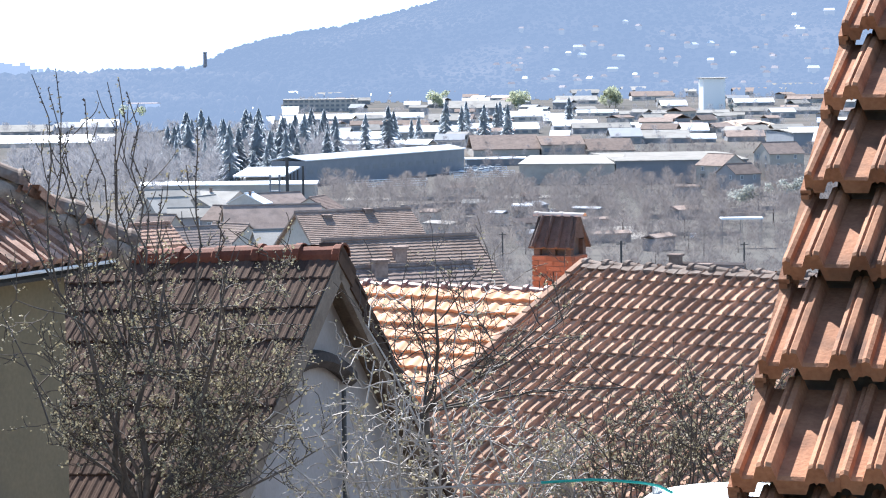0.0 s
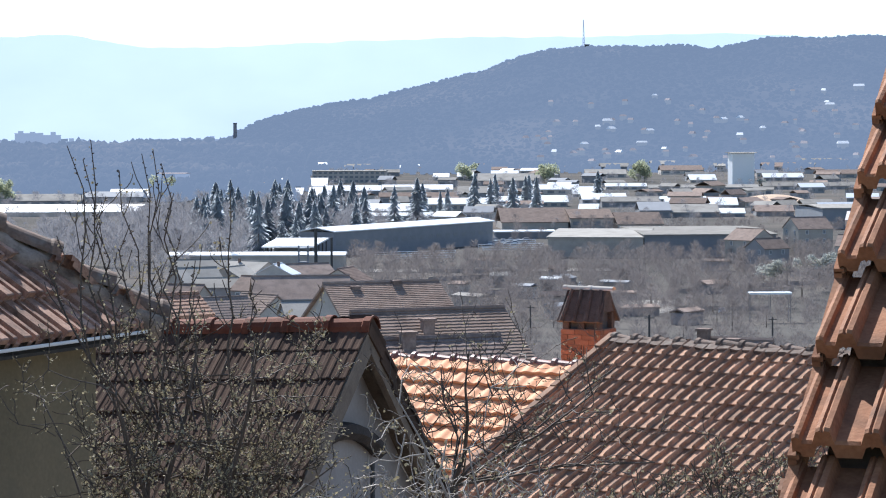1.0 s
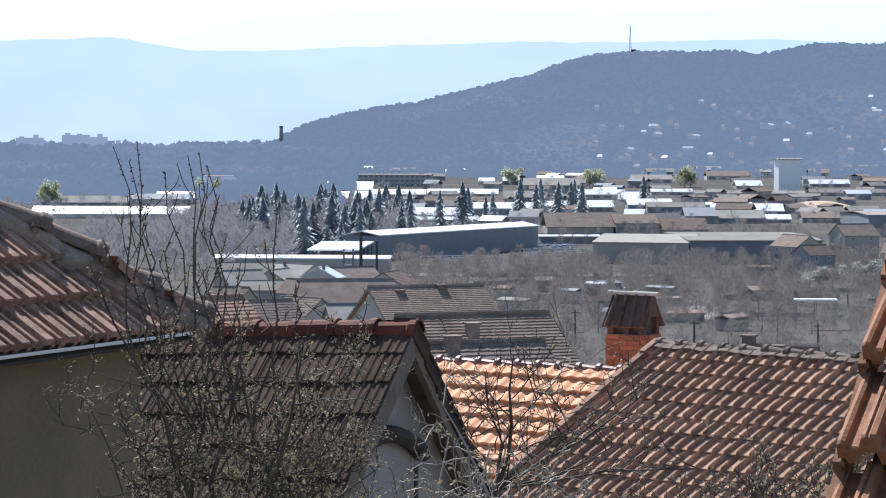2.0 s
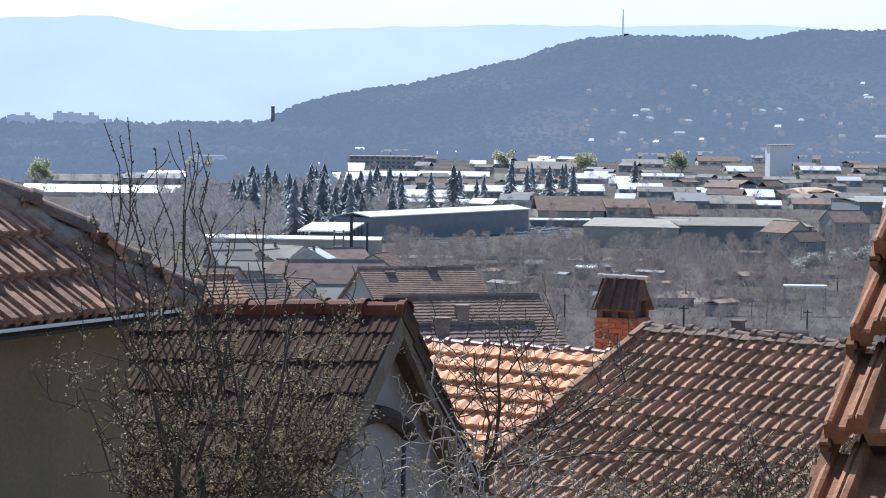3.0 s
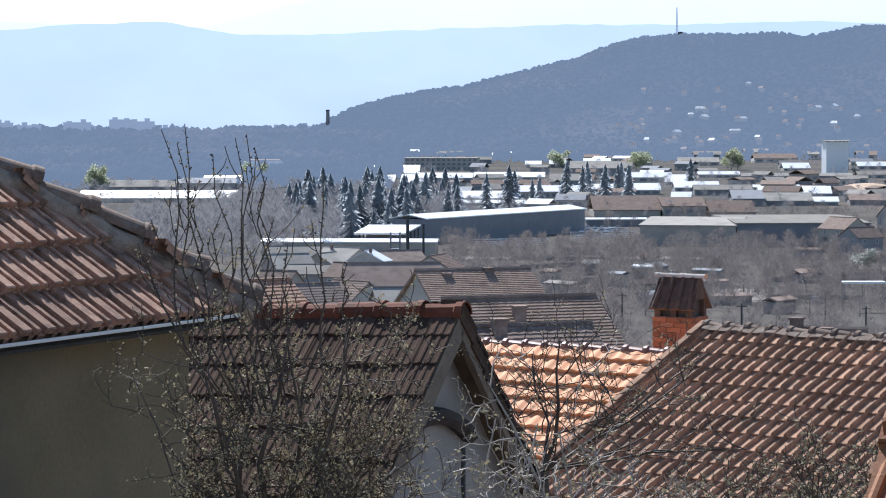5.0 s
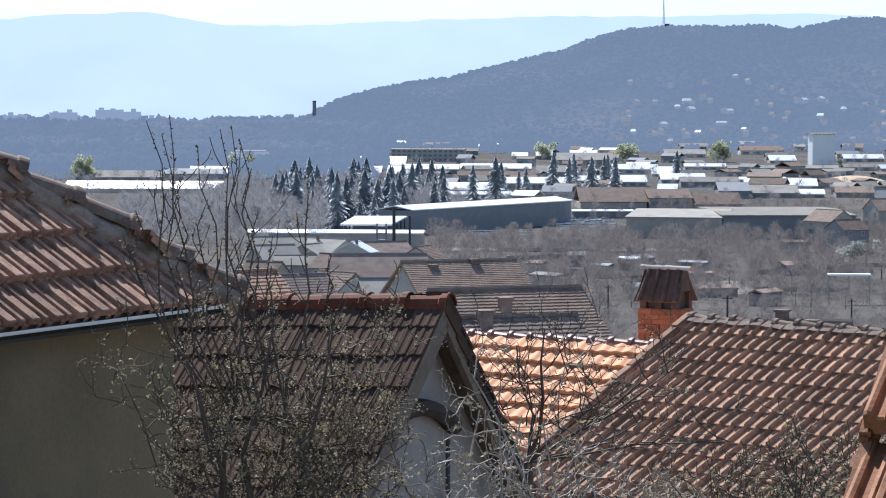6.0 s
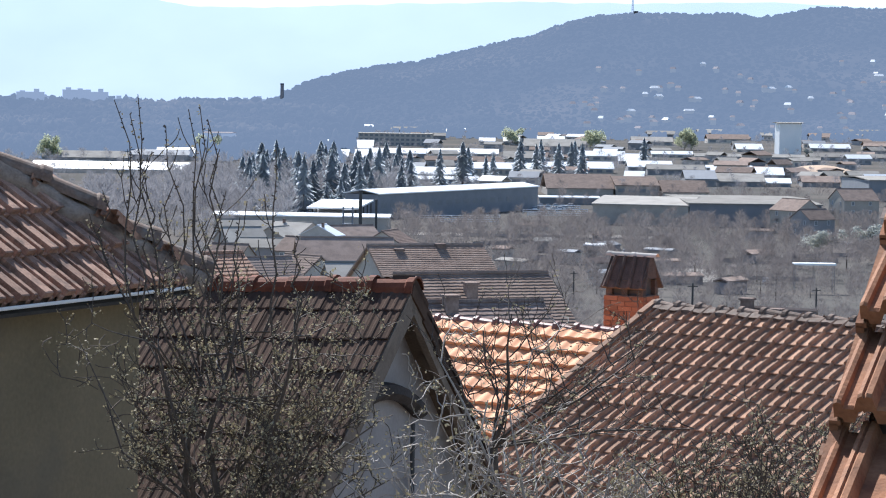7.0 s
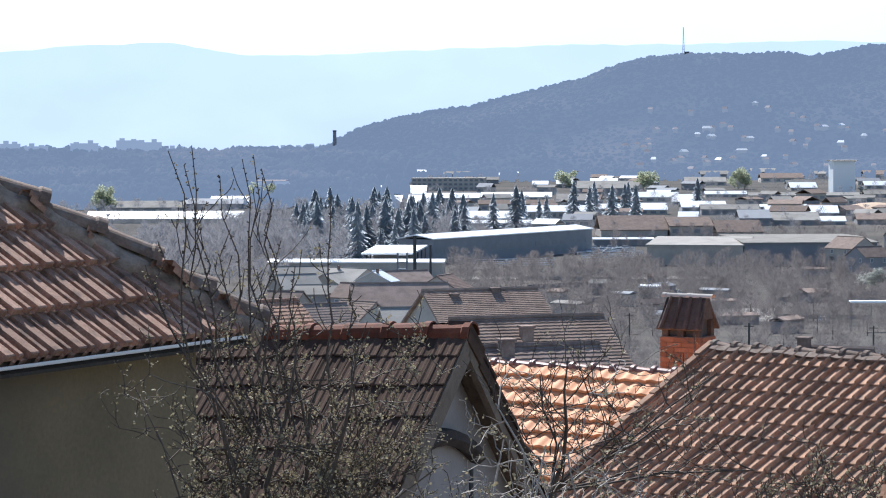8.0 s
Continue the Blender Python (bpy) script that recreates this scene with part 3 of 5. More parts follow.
def make_gable_house():
    along, down, out = slope(-18, 34, 2)
    right = survey(-102, 346, 17.5)
    step, wide = 0.33, 0.2
    length, run = 4.0, step * 11
    o = right - along * length
    house = thing("gabled_shed", (o.x + 1, o.y, ground_z(o.x, o.y)), "old plastered outbuilding with a dull tile roof and plaster gable", "outbuilding")
    flat = Vector((down.x, down.y, 0)).normalized()
    back = -flat * math.cos(radians(40)) - Vector((0, 0, math.sin(radians(40))))
    gable_body(house, o, along, down, length, run, 6.0, PLASTER_GREY, over=0.35, right=0.2, back=back)
    deck = roof_deck(house, o, along, down, length, run, back=back)
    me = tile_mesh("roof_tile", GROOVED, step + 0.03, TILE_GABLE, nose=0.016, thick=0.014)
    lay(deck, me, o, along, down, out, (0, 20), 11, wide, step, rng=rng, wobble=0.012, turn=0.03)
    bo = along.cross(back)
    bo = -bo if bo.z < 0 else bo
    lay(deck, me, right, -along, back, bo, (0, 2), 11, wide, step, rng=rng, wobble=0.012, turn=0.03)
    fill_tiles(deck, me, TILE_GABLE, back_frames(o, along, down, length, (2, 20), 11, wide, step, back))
    cap = cap_mesh("ridge_tile", 0.30, 0.125, RIDGE_DARK, collar=0.1)
    for k in range(int(length / 0.30)):
        piece("ridge_tile", cap, basis(right + along * 0.02 - along * (0.30 * k) + Vector((0, 0, -0.062 + rng.uniform(-0.006, 0.01))), (-along - Vector((0, 0, 0.02))).normalized(), Vector((0, 0, 1)).cross(-along), Vector((0, 0, 1))), deck)
    for s in (down, back):
        a = right - along * 0.03 - Vector((0, 0, 0.14))
        y = -s
        z = Vector((0, 0, 1))
        z = (z - y * z.dot(y)).normalized()
        x = y.cross(z)
        part("barge_board", *moved(box((-0.025, -run, -0.07), (0.025, 0, 0.07)), basis(a, x, y, z)), TIMBER, house, "weathered timber barge board")
    # stepped verge tiles over the far slope's edge
    edge = bpy.data.meshes.new("verge_tile")
    shape = joined(box((-0.15, 0.0, -0.02), (0.01, step + 0.05, 0.03)), box((-0.02, 0.0, -0.11), (0.01, step + 0.02, 0.0)))
    edge.from_pydata(shape[0], [], shape[1])
    edge.materials.append(TILE_GABLE)
    for j in range(11):
        piece("verge_tile", edge, basis(right + back * ((j + 1) * step) + bo * rng.uniform(0.01, 0.025), along, (-back - bo * 0.14).normalized(), bo), deck)
    wall_x = right - along * 0.2
    # made thicker and darker to take in the shadow under the arch
    arch = []
    for k in range(11):
        f = -1 + 0.2 * k
        arch.append(wall_x + flat * (0.9 * f + 0.33) + along * 0.05 + Vector((0, 0, -0.74 - 0.24 * f * f)))
    part("lintel", *tube(arch, 0.065, 6), SOOT, house, "arched dark timber lintel on the gable")
    pipe = wall_x - flat * 0.42 + along * 0.05
    part("downpipe", *tube([pipe + Vector((0, 0, -1.05)), pipe + Vector((0, 0, -5.5))], 0.017, 8), POLE, house, "thin dark downpipe")


def make_left_house():
    az, p = radians(27), radians(38)
    e = Vector((-math.sin(az), -math.cos(az), 0))  # along the eave, towards the camera
    inward = Vector((-math.cos(az), math.sin(az), 0))
    up = (inward * math.cos(p) + Vector((0, 0, math.sin(p)))).normalized()
    along = -e
    out = along.cross(up).normalized()
    corner = Vector((-1.569, 14.5, EYE - 1.171))
    step, wide = 0.33, 0.2
    length, rise_run = 7.0, 4.2
    house = thing("hip_roofed_house", (corner.x - 3, corner.y - 1, ground_z(corner.x, corner.y)), "house with ochre plaster walls and a weathered hipped tile roof", "house")
    t = math.tan(p)
    half = rise_run * math.cos(p)
    peak = corner + (e + inward) * half + Vector((0, 0, half * t))
    far_end = e * length
    apex2 = peak + e * (length - half)
    c2, c3, c4 = corner + inward * 2 * half, corner + far_end, corner + far_end + inward * 2 * half
    sink = Vector((0, 0, -0.03))
    deck = part("roof", [q + sink for q in (corner, c3, apex2, peak, c2, c4)] + [q + sink * 1.6 for q in (corner, c3, c4, c2)],
                [(0, 3, 2, 1), (0, 4, 3), (4, 5, 2, 3), (1, 2, 5), (6, 7, 8, 9), (0, 1, 7, 6), (1, 5, 8, 7), (5, 4, 9, 8), (4, 0, 6, 9)], FASCIA, house)
    over = 0.26
    w0 = corner + (e + inward) * over
    ring = [w0, corner + far_end + (inward - e) * over, corner + far_end + inward * (2 * half - over) - e * over, corner + inward * (2 * half - over) + e * over]
    lowz = ground_z(corner.x, corner.y) - 0.5
    verts = [Vector((q.x, q.y, corner.z - 0.047)) for q in ring] + [Vector((q.x, q.y, lowz)) for q in ring]
    part("wall", verts, [(0, 1, 5, 4), (1, 2, 6, 5), (2, 3, 7, 6), (3, 0, 4, 7), (0, 3, 2, 1), (4, 5, 6, 7)], PLASTER_OLIVE, house)
    me = tile_mesh("roof_tile", WIDE_NARROW, step + 0.03, TILE_LEFT, nose=0.046, thick=0.036)
    for j in range(9):
        for i in range(26):
            hip = j * step * math.cos(p)
            if i * wide < hip - 0.17 or i * wide > 5.2:
                continue
            o = corner + e * (i * wide + wide) + up * (j * step) + out * rng.uniform(0, 0.006)
            piece("roof_tile", me, basis(o, along, up, out), deck)
    rest = []
    for p0, d, n, long, front in ((corner, e, inward, length, True), (c2, e, -inward, length, False), (corner, inward, e, 2 * half, False), (c3, inward, -e, 2 * half, False)):
        rise = (n * math.cos(p) + Vector((0, 0, math.sin(p)))).normalized()
        for j in range(12):
            hip = j * step * math.cos(p)
            for i in range(int(long / wide)):
                if i * wide < hip - 0.1 or (i + 1) * wide > long - hip + 0.1 or (front and j < 9 and i * wide <= 5.2):
                    continue
                x = d if d.cross(rise).z > 0 else -d
                q = p0 + d * (i * wide if x == d else (i + 1) * wide) + rise * (j * step)
                rest.append(basis(q, x, rise, x.cross(rise)))
    fill_tiles(deck, me, TILE_LEFT, rest)
    for a, b in ((c2, peak), (c3, apex2), (c4, apex2), (peak, apex2)):
        part("hip_cap", *tube([a.lerp(b, k / 10) + Vector((0, 0, 0.06)) for k in range(11)], 0.09, 8), RIDGE_GREY, deck)
    hip_way = (peak - corner).normalized()
    side = hip_way.cross(Vector((0, 0, 1))).normalized()
    cap = cap_mesh("hip_tile", 0.36, 0.098, RIDGE_GREY, collar=0.14, sides=12)
    n = int((peak - corner).length / 0.36)
    upn = side.cross(hip_way)
    for k in range(n):
        w = (hip_way - upn * rng.uniform(0.08, 0.2) + side * rng.uniform(-0.06, 0.06)).normalized()
        q = (upn - w * upn.dot(w)).normalized()
        piece("hip_tile", cap, basis(corner + hip_way * (0.36 * k) + upn * (0.085 + rng.uniform(0, 0.025)), w, q.cross(w), q), deck)
    reach = (peak - corner).length
    face = hip_way.cross(out).normalized()
    face = face if face.dot(e) > 0 else -face
    bed = []
    n = int(reach / 0.03)
    for k in range(n + 1):
        f = reach * k / n
        scallop = abs(math.sin(math.pi * f / 0.36))
        wd = 0.095 + 0.085 * scallop + 0.035 * noise.noise(Vector((f * 9, 1.5, 0))) + rng.uniform(-0.008, 0.008)
        hump = 0.02 * noise.noise(Vector((f * 14, 7.5, 0)))
        o = corner + hip_way * f
        bed += [o + upn * 0.09 - face * 0.05, o + upn * 0.1 + face * 0.03, o + face * wd * 0.55 + out * (0.105 + hump), o + face * wd * 0.9 + out * (0.08 + hump), o + face * wd + out * 0.05, o + face * wd + out * 0.0]
    part("mortar_bed", bed, [(6 * k + q, 6 * k + q + 1, 6 * k + q + 7, 6 * k + q + 6) for k in range(n) for q in range(5)], MORTAR_PALE, deck, "rough grey mortar under the hip tiles", smooth=True)
    g0 = corner - inward * 0.035 + Vector((0, 0, 0.0))
    part("eave_closure", *moved(box((0.0, 0.004, 0.0), (length, 0.03, 0.05)), basis(corner, e, inward, Vector((0, 0, 1)))), RIDGE_GREY, deck, "clay filler under the eave tiles")
    part("gutter", *moved(joined(box((0.0, -0.012, 0.004), (length, 0.0, 0.016)), box((0.0, 0.0, -0.004), (length, 0.03, 0.004))), basis(g0, e, inward, Vector((0, 0, 1)))), WHITE_PAINT, house, "thin pale metal gutter edge")


make_near_roof()
make_right_house()
make_orange_house()
make_gable_house()
make_left_house()


def make_chimney():
    """The brick chimney with a tile-clad hood that stands behind the orange roof's ridge."""
    d = 38.5
    along, down, out = slope(-30, 30)
    back = Vector((0, 0, 1)).cross(along)
    o = survey(283, 358, d)
    z0, z1 = EYE - 4.6, survey(0, 362, d).z
    ch = thing("chimney", (o.x, o.y, z0), "red brick chimney with a soot-dark clay tile hood", "chimney")
    w, q = 0.335, 0.28
    core = part("shaft", *moved(box((-w + 0.012, -q + 0.012, z0), (w - 0.012, q - 0.012, z1)), basis(Vector((o.x, o.y, 0)), along, back, Vector((0, 0, 1)))), MORTAR_RED, ch)
    sizes = {}
    for size in (0.232, 0.19, 0.112, 0.07, 0.2, 0.09):
        me = bpy.data.meshes.new("brick")
        v, f = box((0, 0, 0), (size, 0.105, 0.068))
        me.from_pydata(v, [], f)
        me.materials.append(BRICK)
        sizes[size] = me
    for c in range(int((z1 - z0) / 0.077)):
        z = Vector((o.x, o.y, z0 + c * 0.077))
        x = -w
        for size in ((0.232, 0.232, 0.19), (0.112, 0.232, 0.232, 0.07))[c % 2]:
            piece("brick", sizes[size], basis(z + along * x - back * (q + rng.uniform(0, 0.003)), along, back, Vector((0, 0, 1))), core)
            x += size + 0.008
        y = -q + 0.113
        for size in ((0.232, 0.2), (0.112, 0.232, 0.09))[c % 2]:
            piece("brick", sizes[size], basis(z + along * (w + rng.uniform(0, 0.003)) + back * y, back, -along, Vector((0, 0, 1))), core)
            y += size + 0.008
    # short piers, then a steep little roof of four tiles a side
    zp = survey(0, 346, d).z
    for sx in (-1, 0, 1):
        for sy in (-1, 1):
            part("pier", *moved(box((-0.05, -0.05, z1), (0.05, 0.05, zp + 0.1)), basis(Vector((o.x, o.y, 0)) + along * sx * (w - 0.07) + back * sy * (q - 0.07), along, back, Vector((0, 0, 1)))), SOOT, ch)
    # an added black box gives the gap under the hood its shade
    part("flue", *moved(box((-w + 0.09, -q + 0.09, z1), (w - 0.09, q - 0.09, zp + 0.15)), basis(Vector((o.x, o.y, 0)), along, back, Vector((0, 0, 1)))), POLE, ch, "black sooty flue")
    zt = survey(0, 295, d).z
    make_hood(ch, o, along, back, w, q, zp, zt)


def make_hood(ch, o, along, back, w, q, z0, z1):
    base = Vector((o.x, o.y, 0))
    slab = []
    for s in (-1, 1):
        a, b = base + back * s * (q + 0.04) + Vector((0, 0, z0 - 0.02)), base + back * s * 0.05 + Vector((0, 0, z1))
        x0, x1 = along * -(w + 0.05), along * (w + 0.05)
        n = (back * s * (z1 - z0) + Vector((0, 0, q))).normalized() * 0.03
        slab.append(([a + x0, a + x1, b + x1 * 0.84, b + x0 * 0.84, a + x0 - n, a + x1 - n, b + x1 * 0.84 - n, b + x0 * 0.84 - n],
                     [(0, 1, 2, 3), (7, 6, 5, 4), (0, 4, 5, 1), (1, 5, 6, 2), (2, 6, 7, 3), (3, 7, 4, 0)]))
    hood = part("hood", *joined(*slab), SOOT, ch, "dark clay tile hood")
    for k in range(4):
        for s in (-1, 1):
            f = -1 + 2 * (k + 0.0) / 3
            a = base + back * s * (q + 0.05) + along * f * (w - 0.03) + Vector((0, 0, z0 - 0.02))
            b = base + back * s * 0.07 + along * f * (w - 0.09) + Vector((0, 0, z1 + 0.01))
            part("cover_tile", *tube([a, b], [0.04, 0.03], 6), SOOT, hood)
    # the sides are closed by a smoke-blackened board with a gap below
    for s in (-1, 1):
        e = base + along * s * (w - 0.02)
        t = along * s * 0.02
        v = [e + back * -q + Vector((0, 0, z0 + 0.12)), e + back * q + Vector((0, 0, z0 + 0.12)), e + back * 0.06 + Vector((0, 0, z1)), e - back * 0.06 + Vector((0, 0, z1))]
        part("gable_board", v + [p + t for p in v], [(0, 1, 2, 3), (7, 6, 5, 4), (0, 4, 5, 1), (1, 5, 6, 2), (2, 6, 7, 3), (3, 7, 4, 0)], SOOT, hood, "soot-black end board")
    cap = cap_mesh("ridge_tile", 0.40, 0.075, WALL_PALE, collar=0.12)
    for k in range(2):
        piece("ridge_tile", cap, basis(base + along * (-0.42 + 0.42 * k) + Vector((0, 0, z1 + 0.01)), along, back, Vector((0, 0, 1))), hood)


make_chimney()


# ---- houses down the slope ----
def windows_on(parent, a, way, out, z0, width, storeys, n, size=(0.9, 1.2)):
    """Panes in frames along a wall: a its lower corner, way along it, out its outside."""
    for s in range(storeys):
        for k in range(n):
            c = a + way * (width * (k + 0.5) / n)
            m = basis(Vector((c.x, c.y, z0 + 1.0 + s * 2.9)), way, out * -1, Vector((0, 0, 1)))
            fr = part("window", *moved(box((-size[0] / 2 - 0.08, -0.05, -0.08), (size[0] / 2 + 0.08, 0.02, size[1] + 0.08)), m), WHITE_PAINT, parent)
            part("pane", *moved(box((-size[0] / 2, -0.07, 0), (size[0] / 2, -0.045, size[1])), m), PANE, fr)


def far_house(u, v, d, width, run, az, pitch, wall_mat, roof_mat, label, ribs=0.0, n_win=2, chimneys=(), name="house", group="", category="house", wall_drop=None, win=True):
    """A gabled house, its ridge's middle at bearing u and drop v; run is the slope's length on each side."""
    along, down, out = slope(az, pitch)
    o = survey(u, v, d) - along * width / 2
    base = ground_z(o.x, o.y) - 0.3
    if wall_drop:
        base = o.z - wall_drop
    ob = thing(name, (o.x, o.y, base), label, category, group)
    body = gable_body(ob, o, along, down, width, run, o.z - base, wall_mat, over=0.4, left=0.25, right=0.25)
    back = Vector((-down.x, -down.y, down.z))
    up = Vector((0, 0, 0.16))
    shapes = []
    for s in (down, back):
        q = [o, o + along * width, o + along * width + s * run, o + s * run]
        shapes.append((q + [p - up for p in q], [(0, 3, 2, 1), (4, 5, 6, 7), (0, 1, 5, 4), (1, 2, 6, 5), (2, 3, 7, 6), (3, 0, 4, 7)]))
    roof = part("roof", *joined(*shapes), roof_mat, ob)
    if ribs:
        verts, faces = [], []
        rows = int(run / ribs)
        for j in range(rows):
            a0 = o + down * (run * j / rows) + out * 0.02
            a1 = o + down * (run * (j + 1) / rows) + out * 0.05
            a2 = o + down * (run * (j + 1) / rows) + out * 0.0
            k = len(verts)
            n = max(2, int(width / 0.2))
            for i in range(n + 1):
                h = out * (0.022 if i % 2 else 0.0)
                s = along * (width * i / n)
                verts += [a0 + s + h * 0.7, a1 + s + h, a2 + s]
            for i in range(n):
                b = k + 3 * i
                faces += [(b, b + 1, b + 4, b + 3), (b + 1, b + 2, b + 5, b + 4)]
        tagged(part("roof_tiles", verts, faces, roof_mat, roof), kind="stuff")
    cap = tube([o + Vector((0, 0, 0.03)) + along * (width * k / 8) for k in range(9)], 0.13, 6)
    part("ridge", *cap, roof_mat, roof)
    flat = Vector((down.x, down.y, 0)).normalized()
    half = run * math.cos(radians(pitch)) - 0.4
    eave = o.z - half * math.tan(radians(pitch))
    storeys = max(1, int((eave - base) / 2.9))
    if win:
        zw = eave - 2.6 - (storeys - 1) * 2.9
        windows_on(body, o + flat * half + along * 0.25, along, flat, zw - 0.3, width - 0.5, storeys, n_win)
        side = along if az < 0 else -along
        a = (o + along * (width - 0.25) if az < 0 else o + along * 0.25) + (flat * half if az < 0 else -flat * half)
        windows_on(body, a, -flat if az < 0 else flat, side, zw - 0.3, 2 * half, storeys, 2)
    for f, s, h in chimneys:
        p = o + along * width * f + down * run * s
        m = basis(p, along, Vector((0, 0, 1)).cross(along), Vector((0, 0, 1)))
        stack = part("chimney", *moved(joined(box((-0.25, -0.25, -0.6), (0.25, 0.25, h)), box((-0.32, -0.32, h), (0.32, 0.32, h + 0.1))), m), ROOF_DARK_FAR, ob, "small brick chimney")
    return ob


far_house(-85, 280, 160, 7.8, 5.4, 20, 27, WALL_PALE, ROOF_WARM, "plastered house with a faded brown tile roof", ribs=0.22, chimneys=((0.25, 0.12, 0.05), (0.62, 0.05, 0.15)))
far_house(-2, 330, 110, 7.2, 5.0, 20, 28, WALL_PALE, ROOF_WARM, "house with a grey-brown ribbed tile roof and brick chimney", ribs=0.24, chimneys=((0.42, 0.35, 0.5),))
far_house(4, 381, 95, 5.6, 4.2, 20, 28, WALL_PALE, ROOF_DARK_FAR, "low house with a dark interlocking tile roof", ribs=0.3, chimneys=((0.3, 0.12, 0.5),))
far_house(545, 386, 115, 3.6, 3.6, -25, 30, WALL_PALE, ROOF_TILE_FAR, "house behind the ridge with a red-brown roof and two chimneys", ribs=0.33, chimneys=((0.1, 0.1, 0.6), (0.55, 0.3, 0.6)))
far_house(-445, 300, 130, 2.4, 2.0, 35, 30, WALL_PALE, TILE_LEFT, "small house with a sunlit pink-orange tile roof", ribs=0.33)
far_house(-148, 254, 420, 7, 4.4, 70, 30, WALL_PALE, ROOF_DARK_FAR, "gabled house with a dark brown roof and beige gable", ribs=0.4)
far_house(-228, 268, 330, 13, 8.0, 8, 30, WALL_PALE, ROOF_TILE_FAR, "broad house with a wide brown tile roof")
far_house(-300, 300, 300, 6, 5, -40, 34, WALL_PALE, ROOF_TILE_FAR, "house with a dark red-brown tile roof", ribs=0.5)
far_house(-365, 305, 280, 6, 5, 30, 32, WALL_PALE, ROOF_TILE_FAR, "house with a steep faded brown roof among bare trees", ribs=0.5)
far_house(-225, 312, 260, 4.5, 3.5, 12, 25, WALL_BLUE, ROOF_GREY, "grey-rendered house with dark windows")
far_house(-412, 252, 520, 9, 6, 25, 28, WALL_PALE, ROOF_GREY, "house with a grey sheet roof and pale gable", group="valley houses")
far_house(-345, 250, 540, 9, 6, 65, 28, WALL_PALE, ROOF_GREY, "house with a beige gable end", group="valley houses")
far_house(-268, 246, 540, 5, 5, 70, 26, WALL_PALE, ROOF_WHITE, "beige house with a pale roof and small chimney", group="valley houses", chimneys=((0.2, 0.2, 0.8),))
far_house(-405, 238, 590, 13, 8, 12, 24, WALL_PALE, ROOF_GREY, "wide house with a pale sheet roof", group="valley houses")
far_house(-318, 241, 600, 12, 8, -35, 26, WALL_PALE, ROOF_GREY, "house with a sunlit pale roof and beige walls", group="valley houses", chimneys=((0.3, 0.1, 0.8),))
far_house(-215, 246, 585, 11, 8, 28, 28, WALL_BLUE, ROOF_TILE_FAR, "house with a faded brown roof", group="valley houses")
far_house(-372, 271, 480, 9, 5, 5, 18, WALL_BLUE, ROOF_GREY, "low outbuilding with a light grey roof", group="valley houses")
far_house(-305, 268, 470, 7, 5, -30, 30, WALL_BLUE, ROOF_TILE_FAR, "dark-roofed house with a shaded gable", group="valley houses")
far_house(-430, 282, 430, 7, 5, -20, 32, WALL_PALE, ROOF_TILE_FAR, "house with a shaded brown roof", group="valley houses")
far_house(570, 188, 800, 12, 7, -50, 30, WALL_PALE, ROOF_TILE_FAR, "house with a red-brown tile roof", group="valley houses")
far_house(672, 168, 850, 13, 8, 15, 28, WALL_PALE, ROOF_TILE_FAR, "house with a tan hipped tile roof", group="valley houses")
far_house(600, 205, 760, 10, 6, 30, 30, WALL_BLUE, ROOF_TILE_FAR, "dark-roofed house beside the hall", group="valley houses")
far_house(760, 200, 780, 12, 7, -20, 28, WALL_PALE, ROOF_TILE_FAR, "house with a brown tile roof", group="valley houses")


def hall(name, a, b, depth, h, wall_mat, roof_mat, label, rise=1.2, n_win=0, category="hall", group="", overhang=0.5, rows=1):
    """A flat-pitched works hall: a and b the front wall's ends on the ground, depth behind it."""
    a, b = Vector((*a, 0)), Vector((*b, 0))
    g = ground_z((a.x + b.x) / 2, (a.y + b.y) / 2) - 0.5
    way = (b - a).normalized()
    back = Vector((-way.y, way.x, 0))
    back = -back if back.y < 0 else back
    length = (b - a).length
    m = basis(Vector((a.x, a.y, g)), way, back, Vector((0, 0, 1)))
    ob = thing(name, (a.x, a.y, g), label, category, group)
    top = h + 0.5
    wall = part("wall", *moved(box((0, 0, 0), (length, depth, top)), m), wall_mat, ob)
    k = overhang
    v = [(-k, -k, top), (length + k, -k, top), (length + k, depth / 2, top + rise), (-k, depth / 2, top + rise), (length + k, depth + k, top), (-k, depth + k, top)]
    w = [(x, y, z + 0.35) for x, y, z in v]
    faces = [(6, 7, 8, 9), (9, 8, 10, 11), (3, 2, 1, 0), (5, 4, 2, 3), (0, 1, 7, 6), (4, 5, 11, 10), (1, 2, 8, 7), (2, 4, 10, 8), (3, 0, 6, 9), (5, 3, 9, 11)]
    part("roof", *moved((v + w, faces), m), roof_mat, ob)
    for r in range(rows):
        for i in range(n_win):
            c = length * (i + 0.5) / n_win
            zz = top * (r + 0.55) / rows - 0.6
            part("window", *moved(box((c - length / n_win * 0.3, -0.06, zz), (c + length / n_win * 0.3, 0.1, zz + min(1.6, top / rows * 0.5))), m), PANE, wall)
    return ob


